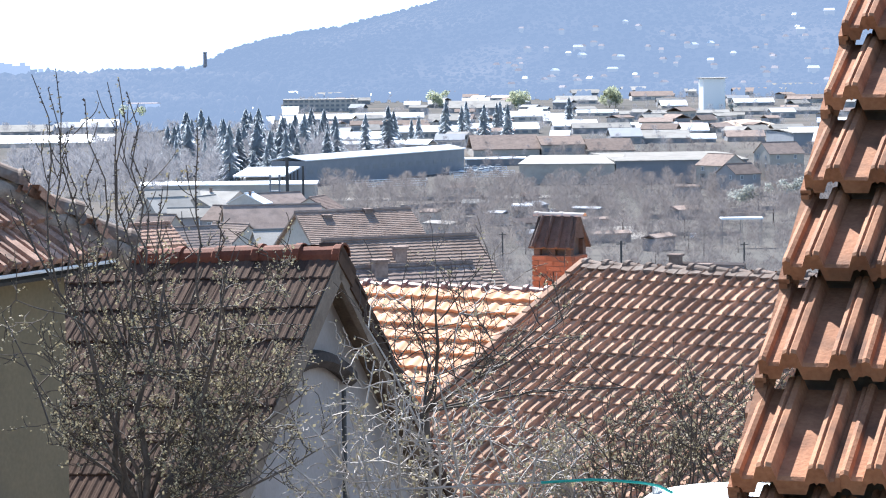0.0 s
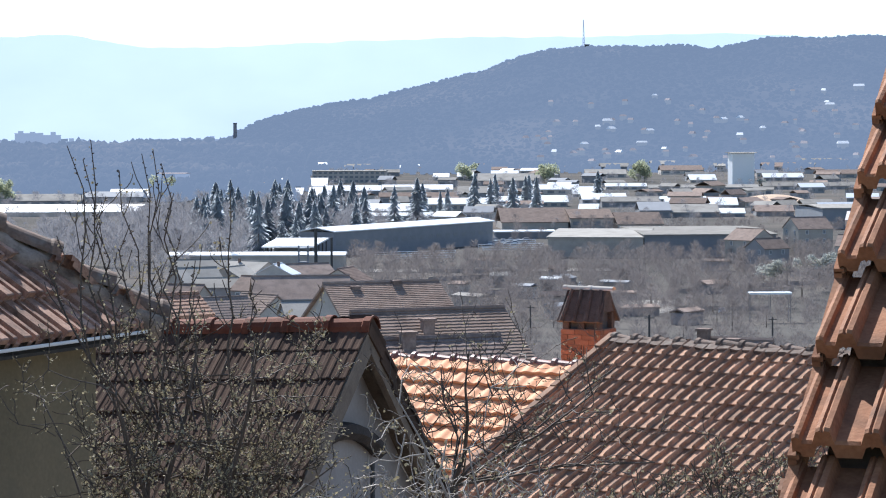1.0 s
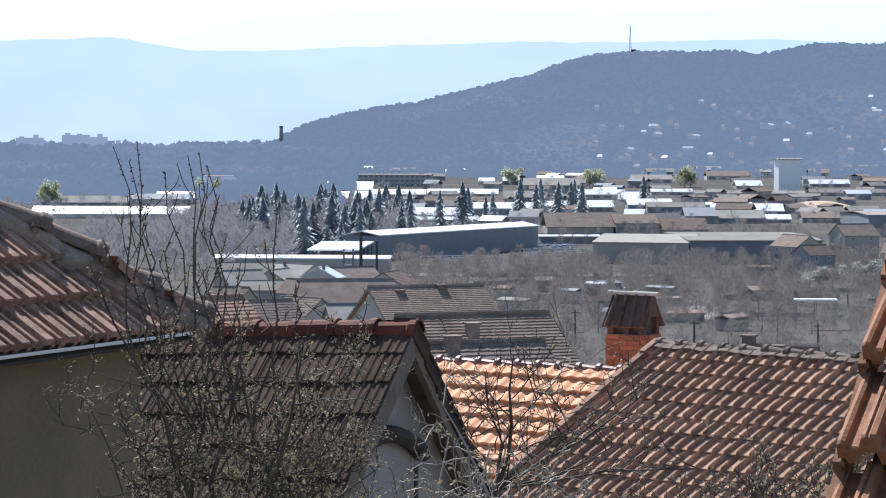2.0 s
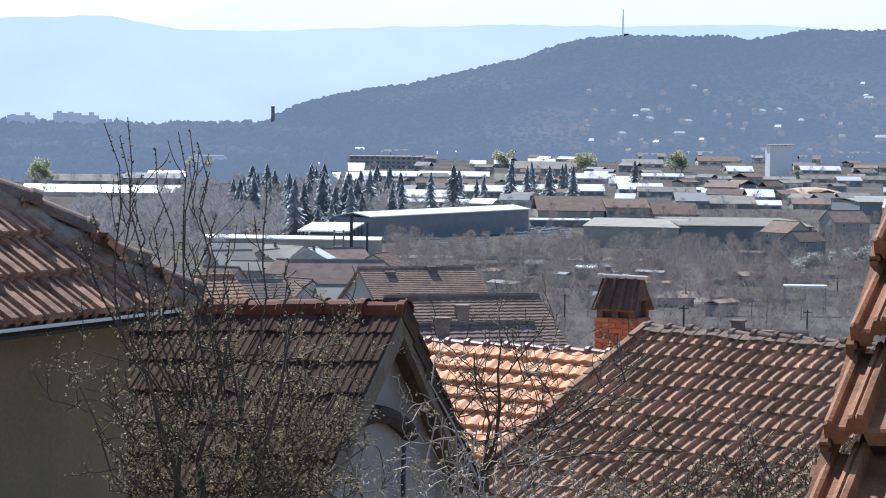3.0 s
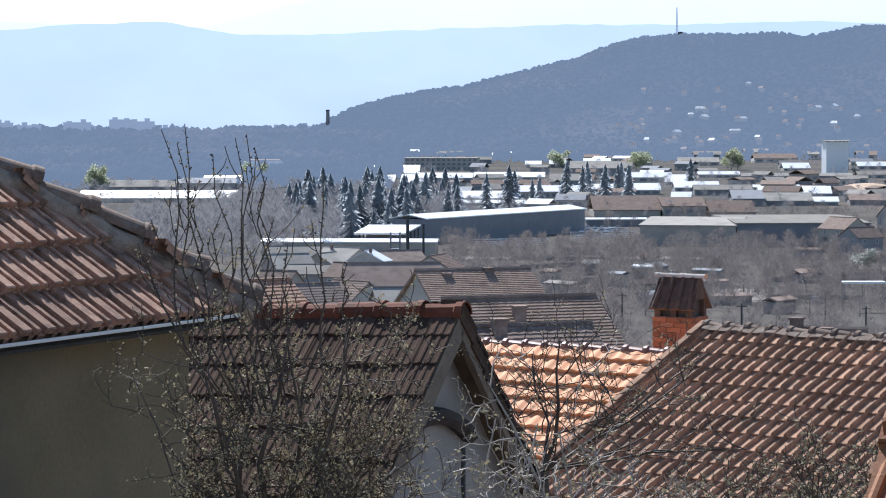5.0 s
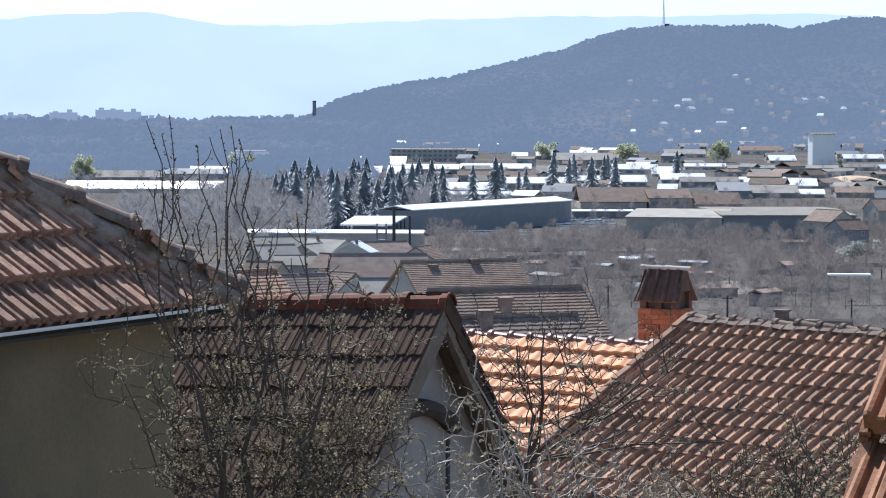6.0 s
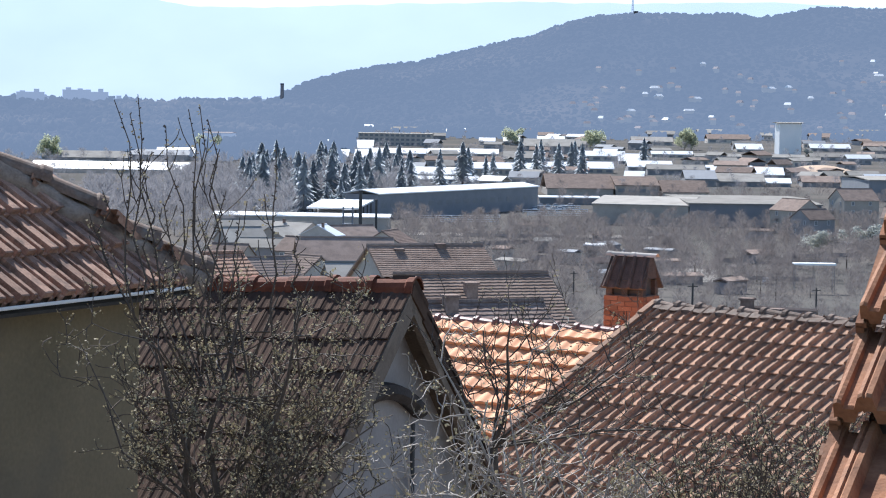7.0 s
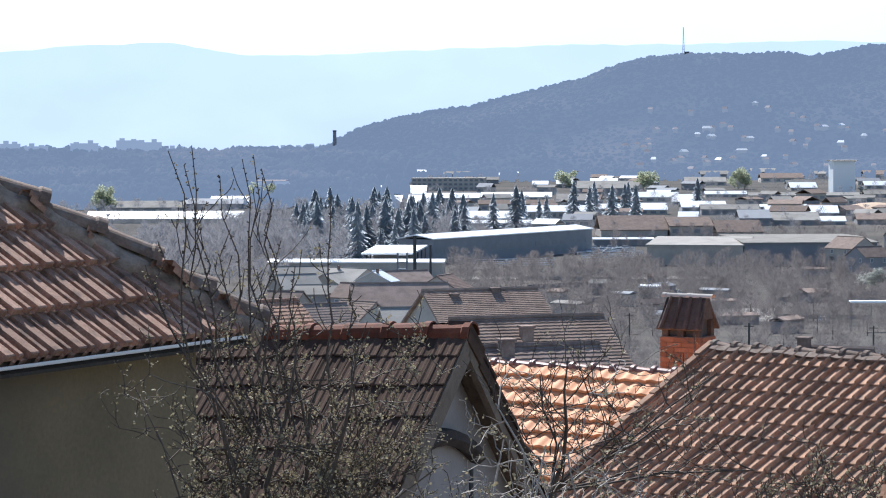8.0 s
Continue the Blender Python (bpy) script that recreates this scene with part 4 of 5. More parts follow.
hall("factory_hall", (-32, 850), (24, 938), 14, 8.3, WAREHOUSE, ROOF_WHITE, "long grey factory hall with a white sheet roof", rise=1.3, n_win=18)
hall("warehouse", (72, 836), (116, 838), 66, 7.4, WAREHOUSE, ROOF_GREY, "wide dark warehouse with a pale grey flat roof", rise=0.6)
hall("workshop", (40, 842), (71.5, 836), 60, 6.6, WALL_PALE, ROOF_GREY, "workshop with shallow grey gables and dun walls", rise=1.6)
hall("brown_hall", (31, 1058), (59, 1060), 26, 2.6, WALL_PALE, ROOF_TILE_FAR, "hall with a brown pitched roof", rise=5.6)
hall("brown_hall", (60, 1058), (78, 1060), 24, 4.2, WALL_PALE, ROOF_TILE_FAR, "hall with a dull brown roof and dark windows", rise=3.4, n_win=4)
hall("brown_hall", (80, 1058), (99, 1060), 22, 1.6, WALL_PALE, ROOF_TILE_FAR, "low hall with a tan tiled roof", rise=4.6)
hall("loading_shed", (26, 980), (49, 982), 6, 2.6, WAREHOUSE, ROOF_WHITE, "narrow loading shed with a thin white roof edge", rise=0.5)
hall("grey_hall", (165, 1050), (235, 1056), 50, 8.2, WAREHOUSE, ROOF_GREY, "long grey hall with dark open bays", rise=0.8)
hall("school_block", (-89, 1930), (-33, 1925), 16, 9.0, WALL_PALE, ROOF_GREY, "three-storey pale block with rows of windows", rise=0.4, n_win=14, rows=3)
hall("white_tower_block", (218, 1800), (234, 1802), 14, 23, WHITE_PAINT, ROOF_GREY, "white tower block standing above the roofs", rise=0.3, overhang=1.6)
hall("long_shed", (-80, 775), (-26, 772), 8, 4.6, WALL_PALE, ROOF_WHITE, "long low shed with a sunlit pale roof", rise=0.8)
for k, (u, d) in enumerate(((-938, 2850), (-895, 2820), (-812, 2800), (-790, 2830), (-730, 2780), (-698, 2800), (-640, 2900), (-445, 3000), (-415, 2950))):
    x = d * u / 4446
    block = hall("apartment_block", (x, d), (x + 22 + 4 * (k % 3), d + 3), 14, (33, 30, 33, 28, 36, 34, 26, 26, 28)[k], HAZE_GLOW_WALL, HAZE_GLOW_WALL, "distant apartment tower with haze painted on as glow", rise=0.2, category="apartment block", group="far apartment blocks")
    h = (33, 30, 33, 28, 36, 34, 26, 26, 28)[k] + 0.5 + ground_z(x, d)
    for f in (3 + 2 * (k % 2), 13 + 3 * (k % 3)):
        part("stair_head", *moved(box((f, 4, -0.5), (f + 5, 10, 3.4 - (k + f) % 3)), Matrix.Translation((x, d, h))), HAZE_GLOW_WALL, block)


def make_loading_roof():
    """A flat white roof on posts beside the factory, with a dark lock-up under its far half."""
    g = ground_z(-45, 820)
    ob = thing("loading_roof", (-44, 815, g), "flat white loading roof on dark steel posts", "canopy")
    top = EYE - 38.2
    corners = [(-52.5, 789), (-36.2, 789), (-33.3, 840), (-50.8, 840)]
    v = [(x, y, top + (y - 789) * 0.006) for x, y in corners]
    part("roof", v + [(x, y, z - 0.5) for x, y, z in v], [(0, 1, 2, 3), (7, 6, 5, 4), (0, 4, 5, 1), (1, 5, 6, 2), (2, 6, 7, 3), (3, 7, 4, 0)], ROOF_WHITE, ob, "bright white sheet roof")
    for k in range(5):
        for x0, x1 in ((-51.8, -50.2), (-37.0, -34.2)):
            y = 790 + 12 * k
            x = x0 + (x1 - x0) * k / 4
            part("post", *tube([(x, y, g - 0.5), (x, y, top - 0.3)], 0.25, 6), POLE, ob)
    part("wall", *moved(box((-49.5, 806, g - 0.5), (-36.5, 838, top - 0.6)), Matrix.Identity(4)), WAREHOUSE, ob)
    # a steel tower of four legs before the roof
    u0 = survey(-222, 0, 760).x
    low = ground_z(u0, 760)
    tower = thing("steel_tower", (u0, 760, low), "grey steel frame tower beside the flues", "tower")
    high = EYE - 36.6
    for dx in (-1.4, 1.4):
        for dy in (-1.4, 1.4):
            part("leg", *tube([(u0 + dx, 760 + dy, low - 0.3), (u0 + dx, 760 + dy, high)], 0.22, 5), WAREHOUSE, tower)
    for k in range(4):
        z = low + (high - low) * (k + 0.6) / 4
        part("platform", *moved(box((-1.7, -1.7, -0.12), (1.7, 1.7, 0.12)), Matrix.Translation((u0, 760, z))), WAREHOUSE, tower)


make_loading_roof()


def make_white_fence(u0, u1, d, tilt):
    """A long low fence of white rails on posts."""
    x0, x1 = d * u0 / 4446, d * u1 / 4446
    ob = thing("white_fence", (x0, d, ground_z(x0, d)), "long low white-painted rail fence", "fence", "yard fences")
    n = max(3, int((x1 - x0) / 5))
    feet = [Vector((x0 + (x1 - x0) * k / n, d + tilt * k / n, ground_z(x0 + (x1 - x0) * k / n, d + tilt * k / n))) for k in range(n + 1)]
    for p in feet:
        part("post", *tube([p - Vector((0, 0, 0.3)), p + Vector((0, 0, 1.5))], 0.12, 5), WHITE_PAINT, ob)
    for h in (0.7, 1.4):
        part("rail", *tube([p + Vector((0, 0, h)) for p in feet], 0.16, 5), WHITE_PAINT, ob)


for u0, u1, d, tilt in ((-95, 48, 848, 14), (-60, 45, 826, 8), (88, 205, 905, 10), (96, 200, 880, 4), (110, 190, 940, 6)):
    make_white_fence(u0, u1, d, tilt)

trng = random.Random(21)
taken = [(-250, 60, 780, 1000), (26, 240, 830, 1120), (-95, -28, 1915, 1955), (210, 240, 1790, 1825)]
WALLS = {"P": WALL_PALE, "B": WALL_BLUE}
ROOFS = {"W": ROOF_WHITE, "G": ROOF_GREY, "T": ROOF_TILE_FAR, "D": WAREHOUSE}
ROOF_WORDS = {"W": "a sunlit white sheet roof", "G": "a pale grey roof", "T": "a tan tiled roof", "D": "a dark flat roof"}
# bearing of both ends, distance, wall height, rise of the roof, wall and roof, windows
TOWN = (
    (-786, -508, 1244, 2.0, 3.4, "PW", 0),
    (-766, -614, 1435, 1.6, 3.6, "BG", 0),
    (-626, -506, 1453, 2.9, 2.9, "BD", 0),
    (-581, -541, 1673, 3.4, 2.3, "BW", 2),
    (-540, -494, 1613, 3.3, 4.4, "PW", 2),
    (-564, -498, 1458, 2.3, 4.6, "BW", 3),
    (-323, -220, 2009, 3.2, 3.6, "BG", 6),
    (-298, -180, 1708, 2.3, 5.4, "PW", 0),
    (-358, -286, 1721, 2.3, 2.7, "PW", 3),
    (-266, -224, 1480, 2.7, 4.0, "BW", 2),
    (-212, -158, 1489, 2.3, 4.4, "BW", 3),
    (-211, -180, 2424, 4.4, 3.3, "BW", 2),
    (-156, -86, 2425, 3.3, 2.7, "BG", 5),
    (-70, -46, 2364, 2.7, 2.7, "BW", 2),
    (-41, -16, 2494, 2.2, 2.2, "BW", 2),
    (-180, -86, 1592, 2.9, 2.9, "BW", 5),
    (-82, 42, 1613, 2.9, 2.9, "PW", 6),
    (52, 119, 1532, 2.8, 3.8, "BG", 3),
    (-86, 50, 1409, 3.8, 2.2, "BT", 5),
    (-130, -5, 1229, 2.2, 3.3, "PW", 9),
    (-5, 111, 1290, 3.2, 2.9, "PW", 8),
    (-105, 7, 1180, 1.6, 1.3, "BW", 0),
    (88, 186, 1727, 4.7, 4.7, "BG", 4),
    (112, 159, 2086, 2.3, 3.3, "BW", 3),
    (52, 80, 2003, 2.7, 3.2, "BW", 2),
    (9, 36, 1991, 2.7, 2.7, "PW", 2),
    (-86, -51, 2180, 2.9, 2.4, "BG", 2),
    (187, 266, 1593, 2.9, 2.9, "PW", 4),
    (256, 306, 1541, 1.7, 4.2, "BW", 3),
    (181, 247, 1335, 2.1, 3.3, "PW", 4),
    (117, 163, 1362, 2.1, 2.5, "BW", 3),
    (273, 351, 1385, 2.2, 3.1, "BW", 4),
    (307, 407, 1318, 2.7, 2.4, "BG", 6),
    (314, 386, 1683, 1.9, 1.9, "PW", 5),
    (390, 584, 1640, 2.2, 1.8, "BG", 14),
    (594, 782, 1679, 2.3, 2.3, "BG", 12),
    (411, 491, 1434, 1.6, 1.3, "BW", 5),
    (421, 547, 1274, 2.6, 3.4, "BW", 6),
    (431, 515, 1182, 2.1, 3.5, "BG", 4),
    (517, 560, 1189, 1.6, 2.1, "BW", 2),
    (375, 429, 1175, 3.2, 3.7, "BD", 3),
    (278, 350, 2054, 2.8, 3.7, "PG", 4),
    (306, 363, 2378, 3.2, 3.2, "BG", 4),
    (395, 439, 2440, 4.4, 3.3, "PG", 3),
    (412, 486, 2162, 3.4, 3.9, "PT", 4),
    (464, 510, 1888, 2.1, 3.8, "PW", 3),
    (503, 549, 2369, 3.7, 2.7, "PG", 3),
    (593, 653, 2297, 3.6, 3.6, "PT", 3),
    (663, 733, 2563, 4.0, 4.0, "PG", 4),
    (594, 664, 1942, 2.6, 3.1, "BW", 4),
    (690, 782, 2010, 3.2, 3.2, "PT", 4),
    (581, 647, 1196, 2.2, 2.7, "BT", 3),
)
for u0, u1, d, h, rise, looks, n_win in TOWN:
    x0, x1 = d * u0 / 4446, d * u1 / 4446
    deep = min(34.0, max(9.0, rise * 6))
    taken.append((x0 - 2, x1 + 2, d - 4, d + deep))
    hall("works_building" if x1 - x0 > 30 else "town_building", (x0, d), (x1, d + trng.uniform(-0.04, 0.04) * (x1 - x0)), deep, h, WALLS[looks[0]], ROOFS[looks[1]],
         "%s building with %s" % ("long low works" if x1 - x0 > 30 else "low town", ROOF_WORDS[looks[1]]), rise=rise, n_win=n_win, category="building", group="town buildings")
count = tries = 0
while count < 95 and tries < 4000:
    tries += 1
    d = trng.uniform(1120, 2400)
    u = trng.uniform(-420, 950)
    if u < -150 and trng.random() < 0.75:
        continue
    x = d * u / 4446
    L, D, h = trng.uniform(8, 18), trng.uniform(8, 14), trng.uniform(2.6, 5.0)
    if any(x0 - 4 < x + L and x < x1 + 4 and y0 - 8 < d + D and d < y1 + 6 for x0, x1, y0, y1 in taken):
        continue
    a = radians(trng.gauss(0, 24))
    taken.append((x - 2, x + L + 2, d - 4, d + D))
    looks = trng.choice("PB") + trng.choice("WGGTTTD")
    hall("town_building", (x, d), (x + L * math.cos(a), d + L * math.sin(a)), D, h, WALLS[looks[0]], ROOFS[looks[1]], "small town building with " + ROOF_WORDS[looks[1]],
         rise=trng.uniform(1.0, 3.0), n_win=trng.choice((2, 3)), category="building", group="town buildings")
    count += 1
for k in range(5):
    u, d = trng.uniform(-930, -420), trng.uniform(1500, 2600)
    x = d * u / 4446
    hall("woodland_building", (x, d), (x + trng.uniform(12, 24), d + trng.uniform(-4, 4)), 10, trng.uniform(9, 13), HAZE_GLOW_WALL, HAZE_GLOW_ROOF, "pale-roofed building among bare woods", rise=0.6, category="building", group="town buildings")
# houses on the hillside: the bright ones by bearing, drop and size, then dull ones among the woods
BRIGHT = [(317, 4, 2), (300, 11, 1), (378, 40, 2.2), (276, 45, 1.4), (223, 57, 1), (522, 0, 1.6), (552, -3, 1), (592, 14, 0.8), (711, -23, 2), (762, -56, 2.5), (734, 46, 2.4), (700, -49, 1), (324, 15, 1.6), (706, -30, 1), (418, 53, 1), (392, 20, 1.5), (552, 26, 1.4), (338, 56, 1.2), (401, -43, 0.9)]


def hill_spot(u, v):
    """The hillside point at bearing u and drop v."""
    return min((hill_point(u, k / 200) for k in range(4, 190)), key=lambda p: abs((EYE - p.z) / p.y * 4446 - v))


for k in range(len(BRIGHT) + 70):
    if k < len(BRIGHT):
        u, v, size = BRIGHT[k]
        p = hill_spot(u, v)
    else:
        u, size = trng.uniform(170, 960), trng.uniform(0.7, 1.3)
        p = hill_point(u, trng.random() ** 1.3 * 0.5 + 0.02)
    bright = k < len(BRIGHT)
    a, b, h = 4.6 * size, trng.uniform(5, 8), trng.uniform(2.5, 5)
    m = Matrix.Translation(p) @ pose(0, 0, 0, 0, 0, trng.uniform(-35, 35))
    ob = thing("hillside_house", p, "small house on the hillside with a bright roof" if bright else "small hillside house with a brown roof", "house", "hillside houses")
    part("wall", *moved(box((-a / 2, -b / 2, -6), (a / 2, b / 2, h)), m), HILL_GLOW_WALL, ob)
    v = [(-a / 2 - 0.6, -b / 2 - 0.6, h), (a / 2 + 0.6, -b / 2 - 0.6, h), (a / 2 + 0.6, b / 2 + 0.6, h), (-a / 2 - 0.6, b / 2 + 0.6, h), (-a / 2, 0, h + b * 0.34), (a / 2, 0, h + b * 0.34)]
    part("roof", *moved((v, [(0, 1, 5, 4), (2, 3, 4, 5), (1, 2, 5), (3, 0, 4), (3, 2, 1, 0)]), m), ROOF_WHITE if bright else HAZE_GLOW_ROOF, ob)


def make_stack_and_mast():
    p = survey(-341, 0, 3100)
    g = ground_z(p.x, p.y)
    ob = thing("factory_chimney", (p.x, p.y, g), "tall dark factory chimney at the hill's foot", "chimney")
    part("shaft", *tube([(p.x, p.y, g), (p.x, p.y, g + 24), (p.x, p.y, EYE + 1.5)], [3.0, 2.5, 2.1], 12), BRUSH, ob)
    part("rim", *tube([(p.x, p.y, EYE + 0.5), (p.x, p.y, EYE + 2.2)], 2.4, 12), POLE, ob)
    q = hill_point(275, 1.0, 0)
    top = survey(275, -182, q.y).z
    ob = thing("lattice_mast", q, "thin lattice radio mast on the hill's crest", "mast")
    # the mast's bars glow faintly too, as painted haze
    for k in range(3):
        w = 2.1 * k
        f = Vector((math.cos(w), math.sin(w), 0))
        part("leg", *tube([q + f * 1.6 - Vector((0, 0, 2)), Vector((q.x, q.y, top)) + f * 0.3], [0.5, 0.4], 4), HAZE_GLOW_WALL, ob)
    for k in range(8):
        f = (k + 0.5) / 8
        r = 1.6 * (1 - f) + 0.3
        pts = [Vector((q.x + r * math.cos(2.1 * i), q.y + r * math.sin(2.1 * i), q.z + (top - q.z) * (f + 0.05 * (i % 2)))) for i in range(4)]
        part("brace", *tube(pts, 0.28, 4), HAZE_GLOW_WALL, ob)
    h = hill_point(281, 1.0, 0)
    hut = thing("mast_hut", h, "small dark hut beside the radio mast", "hut")
    part("wall", *moved(box((-3, -3, -2), (3, 3, 4.5)), Matrix.Translation(h)), POLE, hut)
    part("roof", *moved(box((-3.5, -3.5, 4.5), (3.5, 3.5, 5.1)), Matrix.Translation(h)), ROOF_GREY, hut)


make_stack_and_mast()


def slab(name, u0, u1, d0, d1, mat, label, h=-0.25):
    verts, faces = [], []
    n = 8
    for j in range(n + 1):
        d = d0 + (d1 - d0) * j / n
        for u in (u0, u1):
            x = d * u / 4446
            z = ground_z(x, d)
            verts += [(x, d, z + h + 0.5), (x, d, z - 0.5)]
    for j in range(n):
        a = 4 * j
        faces += [(a, a + 2, a + 6, a + 4), (a, a + 4, a + 5, a + 1), (a + 2, a + 3, a + 7, a + 6)]
    faces += [(0, 1, 3, 2), (4 * n, 4 * n + 2, 4 * n + 3, 4 * n + 1)]
    tagged(part(name, verts, faces, mat), label, "ground", kind="structure")


slab("pavement", 340, 437, 600, 640, ROOF_GREY, "pale concrete yard among the gardens")
slab("road", -130, 330, 760, 775, ROOF_GREY, "grey road in front of the halls")


def make_mound():
    p = survey(612, 0, 1400)
    g = ground_z(p.x, p.y)
    verts, faces = [], []
    n = 24
    for j in range(5):
        for k in range(n):
            w = 2 * math.pi * k / n
            r = (1 - j / 4.5) * (1 + 0.15 * noise.noise(Vector((math.cos(w) * 2, math.sin(w) * 2, j * 0.5))))
            verts.append((p.x + 24 * r * math.cos(w), p.y + 30 * r * math.sin(w), g - 0.5 + 5.5 * math.sin(j / 4 * 1.57)))
    for j in range(4):
        for k in range(n):
            faces.append((j * n + k, j * n + (k + 1) % n, (j + 1) * n + (k + 1) % n, (j + 1) * n + k))
    faces.append(tuple(range(4 * n, 5 * n)))
    tagged(part("earth_mound", verts, faces, EARTH, smooth=True), "sandy orange heap of bare earth", "mound")


make_mound()


def pole(u, v, d, r=0.14, arm=True):
    p = survey(u, v, d)
    g = ground_z(p.x, p.y)
    ob = thing("utility_pole", (p.x, p.y, g), "dark utility pole with a short crossarm", "pole", "utility poles")
    part("post", *tube([(p.x, p.y, g - 0.3), (p.x, p.y, p.z)], [r * 1.3, r], 8), POLE, ob)
    if arm:
        part("crossarm", *moved(box((-0.7, -0.07, -0.5), (0.7, 0.07, -0.36)), Matrix.Translation(p)), POLE, ob)
    return p


for u, v, d in ((391, 340, 330), (180, 322, 480), (610, 345, 420)):
    pole(u, v, d, 0.13)
for u, v, r in ((-200, 184, 0.48), (-172, 200, 0.34)):
    p = survey(u, v, 720)
    g = ground_z(p.x, p.y)
    flue = thing("boiler_flue", (p.x, p.y, g), "slim dark metal boiler flue", "flue", "boiler flues")
    part("pipe", *tube([(p.x, p.y, g - 0.3), (p.x, p.y, p.z - 0.4)], [r * 1.1, r], 10), POLE, flue)
    part("rim", *tube([(p.x, p.y, p.z - 0.5), (p.x, p.y, p.z)], r * 1.12, 10), POLE, flue)


def make_canopy():
    """An open shelter under one pale sheet, by the gardens."""
    p = survey(605, 302, 560)
    g = ground_z(p.x, p.y)
    ob = thing("garden_shelter", (p.x, p.y, g), "open garden shelter under a thin white sheet roof", "shelter")
    part("sheet", *moved(joined(box((-4.7, -1.6, -0.12), (4.7, 1.6, 0.12)), box((-4.7, -1.75, -0.3), (4.7, -1.6, 0.12))), Matrix.Translation(p)), ROOF_WHITE, ob)
    for sx in (-4.4, 0, 4.4):
        for sy in (-1.4, 1.4):
            part("post", *tube([(p.x + sx, p.y + sy, g - 0.2), (p.x + sx, p.y + sy, p.z - 0.1)], 0.07, 6), BRUSH, ob)


make_canopy()

# sheds and garden walls between the gardens
srng = random.Random(63)
for k in range(20):
    u, d = srng.uniform(-140, 850), srng.uniform(540, 800)
    x, a = d * u / 4446, radians(srng.gauss(0, 25))
    L = srng.uniform(4, 11)
    hall("garden_shed", (x, d), (x + L * math.cos(a), d + L * math.sin(a)), srng.uniform(3, 6), srng.uniform(1.8, 3.0), srng.choice((WALL_BLUE, WALL_PALE, BRUSH)), ROOF_WHITE if k == 7 else srng.choice((ROOF_GREY, ROOF_TILE_FAR, ROOF_TILE_FAR, ROOF_TILE_FAR, WAREHOUSE)),
         "low garden shed with a sheet roof", rise=srng.uniform(0.3, 1.2), category="shed", group="garden sheds", overhang=0.25)
for k in range(7):
    u, d = srng.uniform(-100, 800), srng.uniform(540, 780)
    x, a, L = d * u / 4446, radians(srng.gauss(0, 30)), srng.uniform(12, 40)
    g = ground_z(x, d)
    way = Vector((math.cos(a), math.sin(a), 0))
    wall = thing("garden_wall", (x, d, g), "low pale rendered garden wall", "wall", "garden walls")
    m = basis(Vector((x, d, g)), way, Vector((-way.y, way.x, 0)), Vector((0, 0, 1)))
    part("masonry", *moved(box((0, -0.12, -1.0), (L, 0.12, 1.1)), m), WALL_BLUE, wall)
    part("coping", *moved(box((-0.05, -0.2, 1.1), (L + 0.05, 0.2, 1.2)), m), ROOF_GREY, wall)


def make_car(paint):
    ob = thing("parked_car", (0, 0, 0), "small parked car with a light body", "car", "parked cars")
    side = [(-2.1, 0.35), (2.1, 0.35), (2.15, 0.75), (1.1, 0.92), (-1.95, 0.95), (-2.15, 0.7)]
    verts = [(x, y, z) for y in (-0.82, 0.82) for x, z in side]
    n = len(side)
    part("body", verts, [tuple(range(n)), tuple(range(2 * n - 1, n - 1, -1))] + [(i, i + n, (i + 1) % n + n, (i + 1) % n) for i in range(n)], paint, ob)
    cab = [(-1.75, 0.95), (1.05, 0.93), (0.35, 1.42), (-1.2, 1.45)]
    verts = [(x, y * (0.95 if z < 1 else 0.8), z) for y in (-0.8, 0.8) for x, z in cab]
    part("cabin", verts, [(0, 1, 2, 3), (7, 6, 5, 4)] + [(i, i + 4, (i + 1) % 4 + 4, (i + 1) % 4) for i in range(4)], PANE, ob)
    part("roof", [(-1.15, -0.62, 1.46), (0.3, -0.62, 1.44), (0.3, 0.62, 1.44), (-1.15, 0.62, 1.46), (-1.15, -0.62, 1.5), (0.3, -0.62, 1.48), (0.3, 0.62, 1.48), (-1.15, 0.62, 1.5)],
         [(3, 2, 1, 0), (4, 5, 6, 7), (0, 1, 5, 4), (1, 2, 6, 5), (2, 3, 7, 6), (3, 0, 4, 7)], paint, ob)
    for x in (-1.3, 1.3):
        for y in (-0.72, 0.72):
            part("wheel", *tube([(x, y - 0.1, 0.31), (x, y + 0.1, 0.31)], 0.31, 10), POLE, ob)
    return ob


for paint, spots in ((ROOF_WHITE, [(75 + 11 * k, 930 + 6 * (k % 3)) for k in range(10)] + [(270, 690), (520, 600)]), (WALL_BLUE, [(80 + 13 * k, 955 + 5 * (k % 2)) for k in range(8)] + [(250, 700)])):
    first = make_car(paint)
    for k, (u, d) in enumerate(spots):
        x = d * u / 4446
        m = Matrix.Translation((x, d, ground_z(x, d))) @ pose(0, 0, 0, 0, 0, srng.choice((5, 80, 95, 180)))
        if k:
            copy_thing(first, m)
        else:
            first.matrix_basis = m


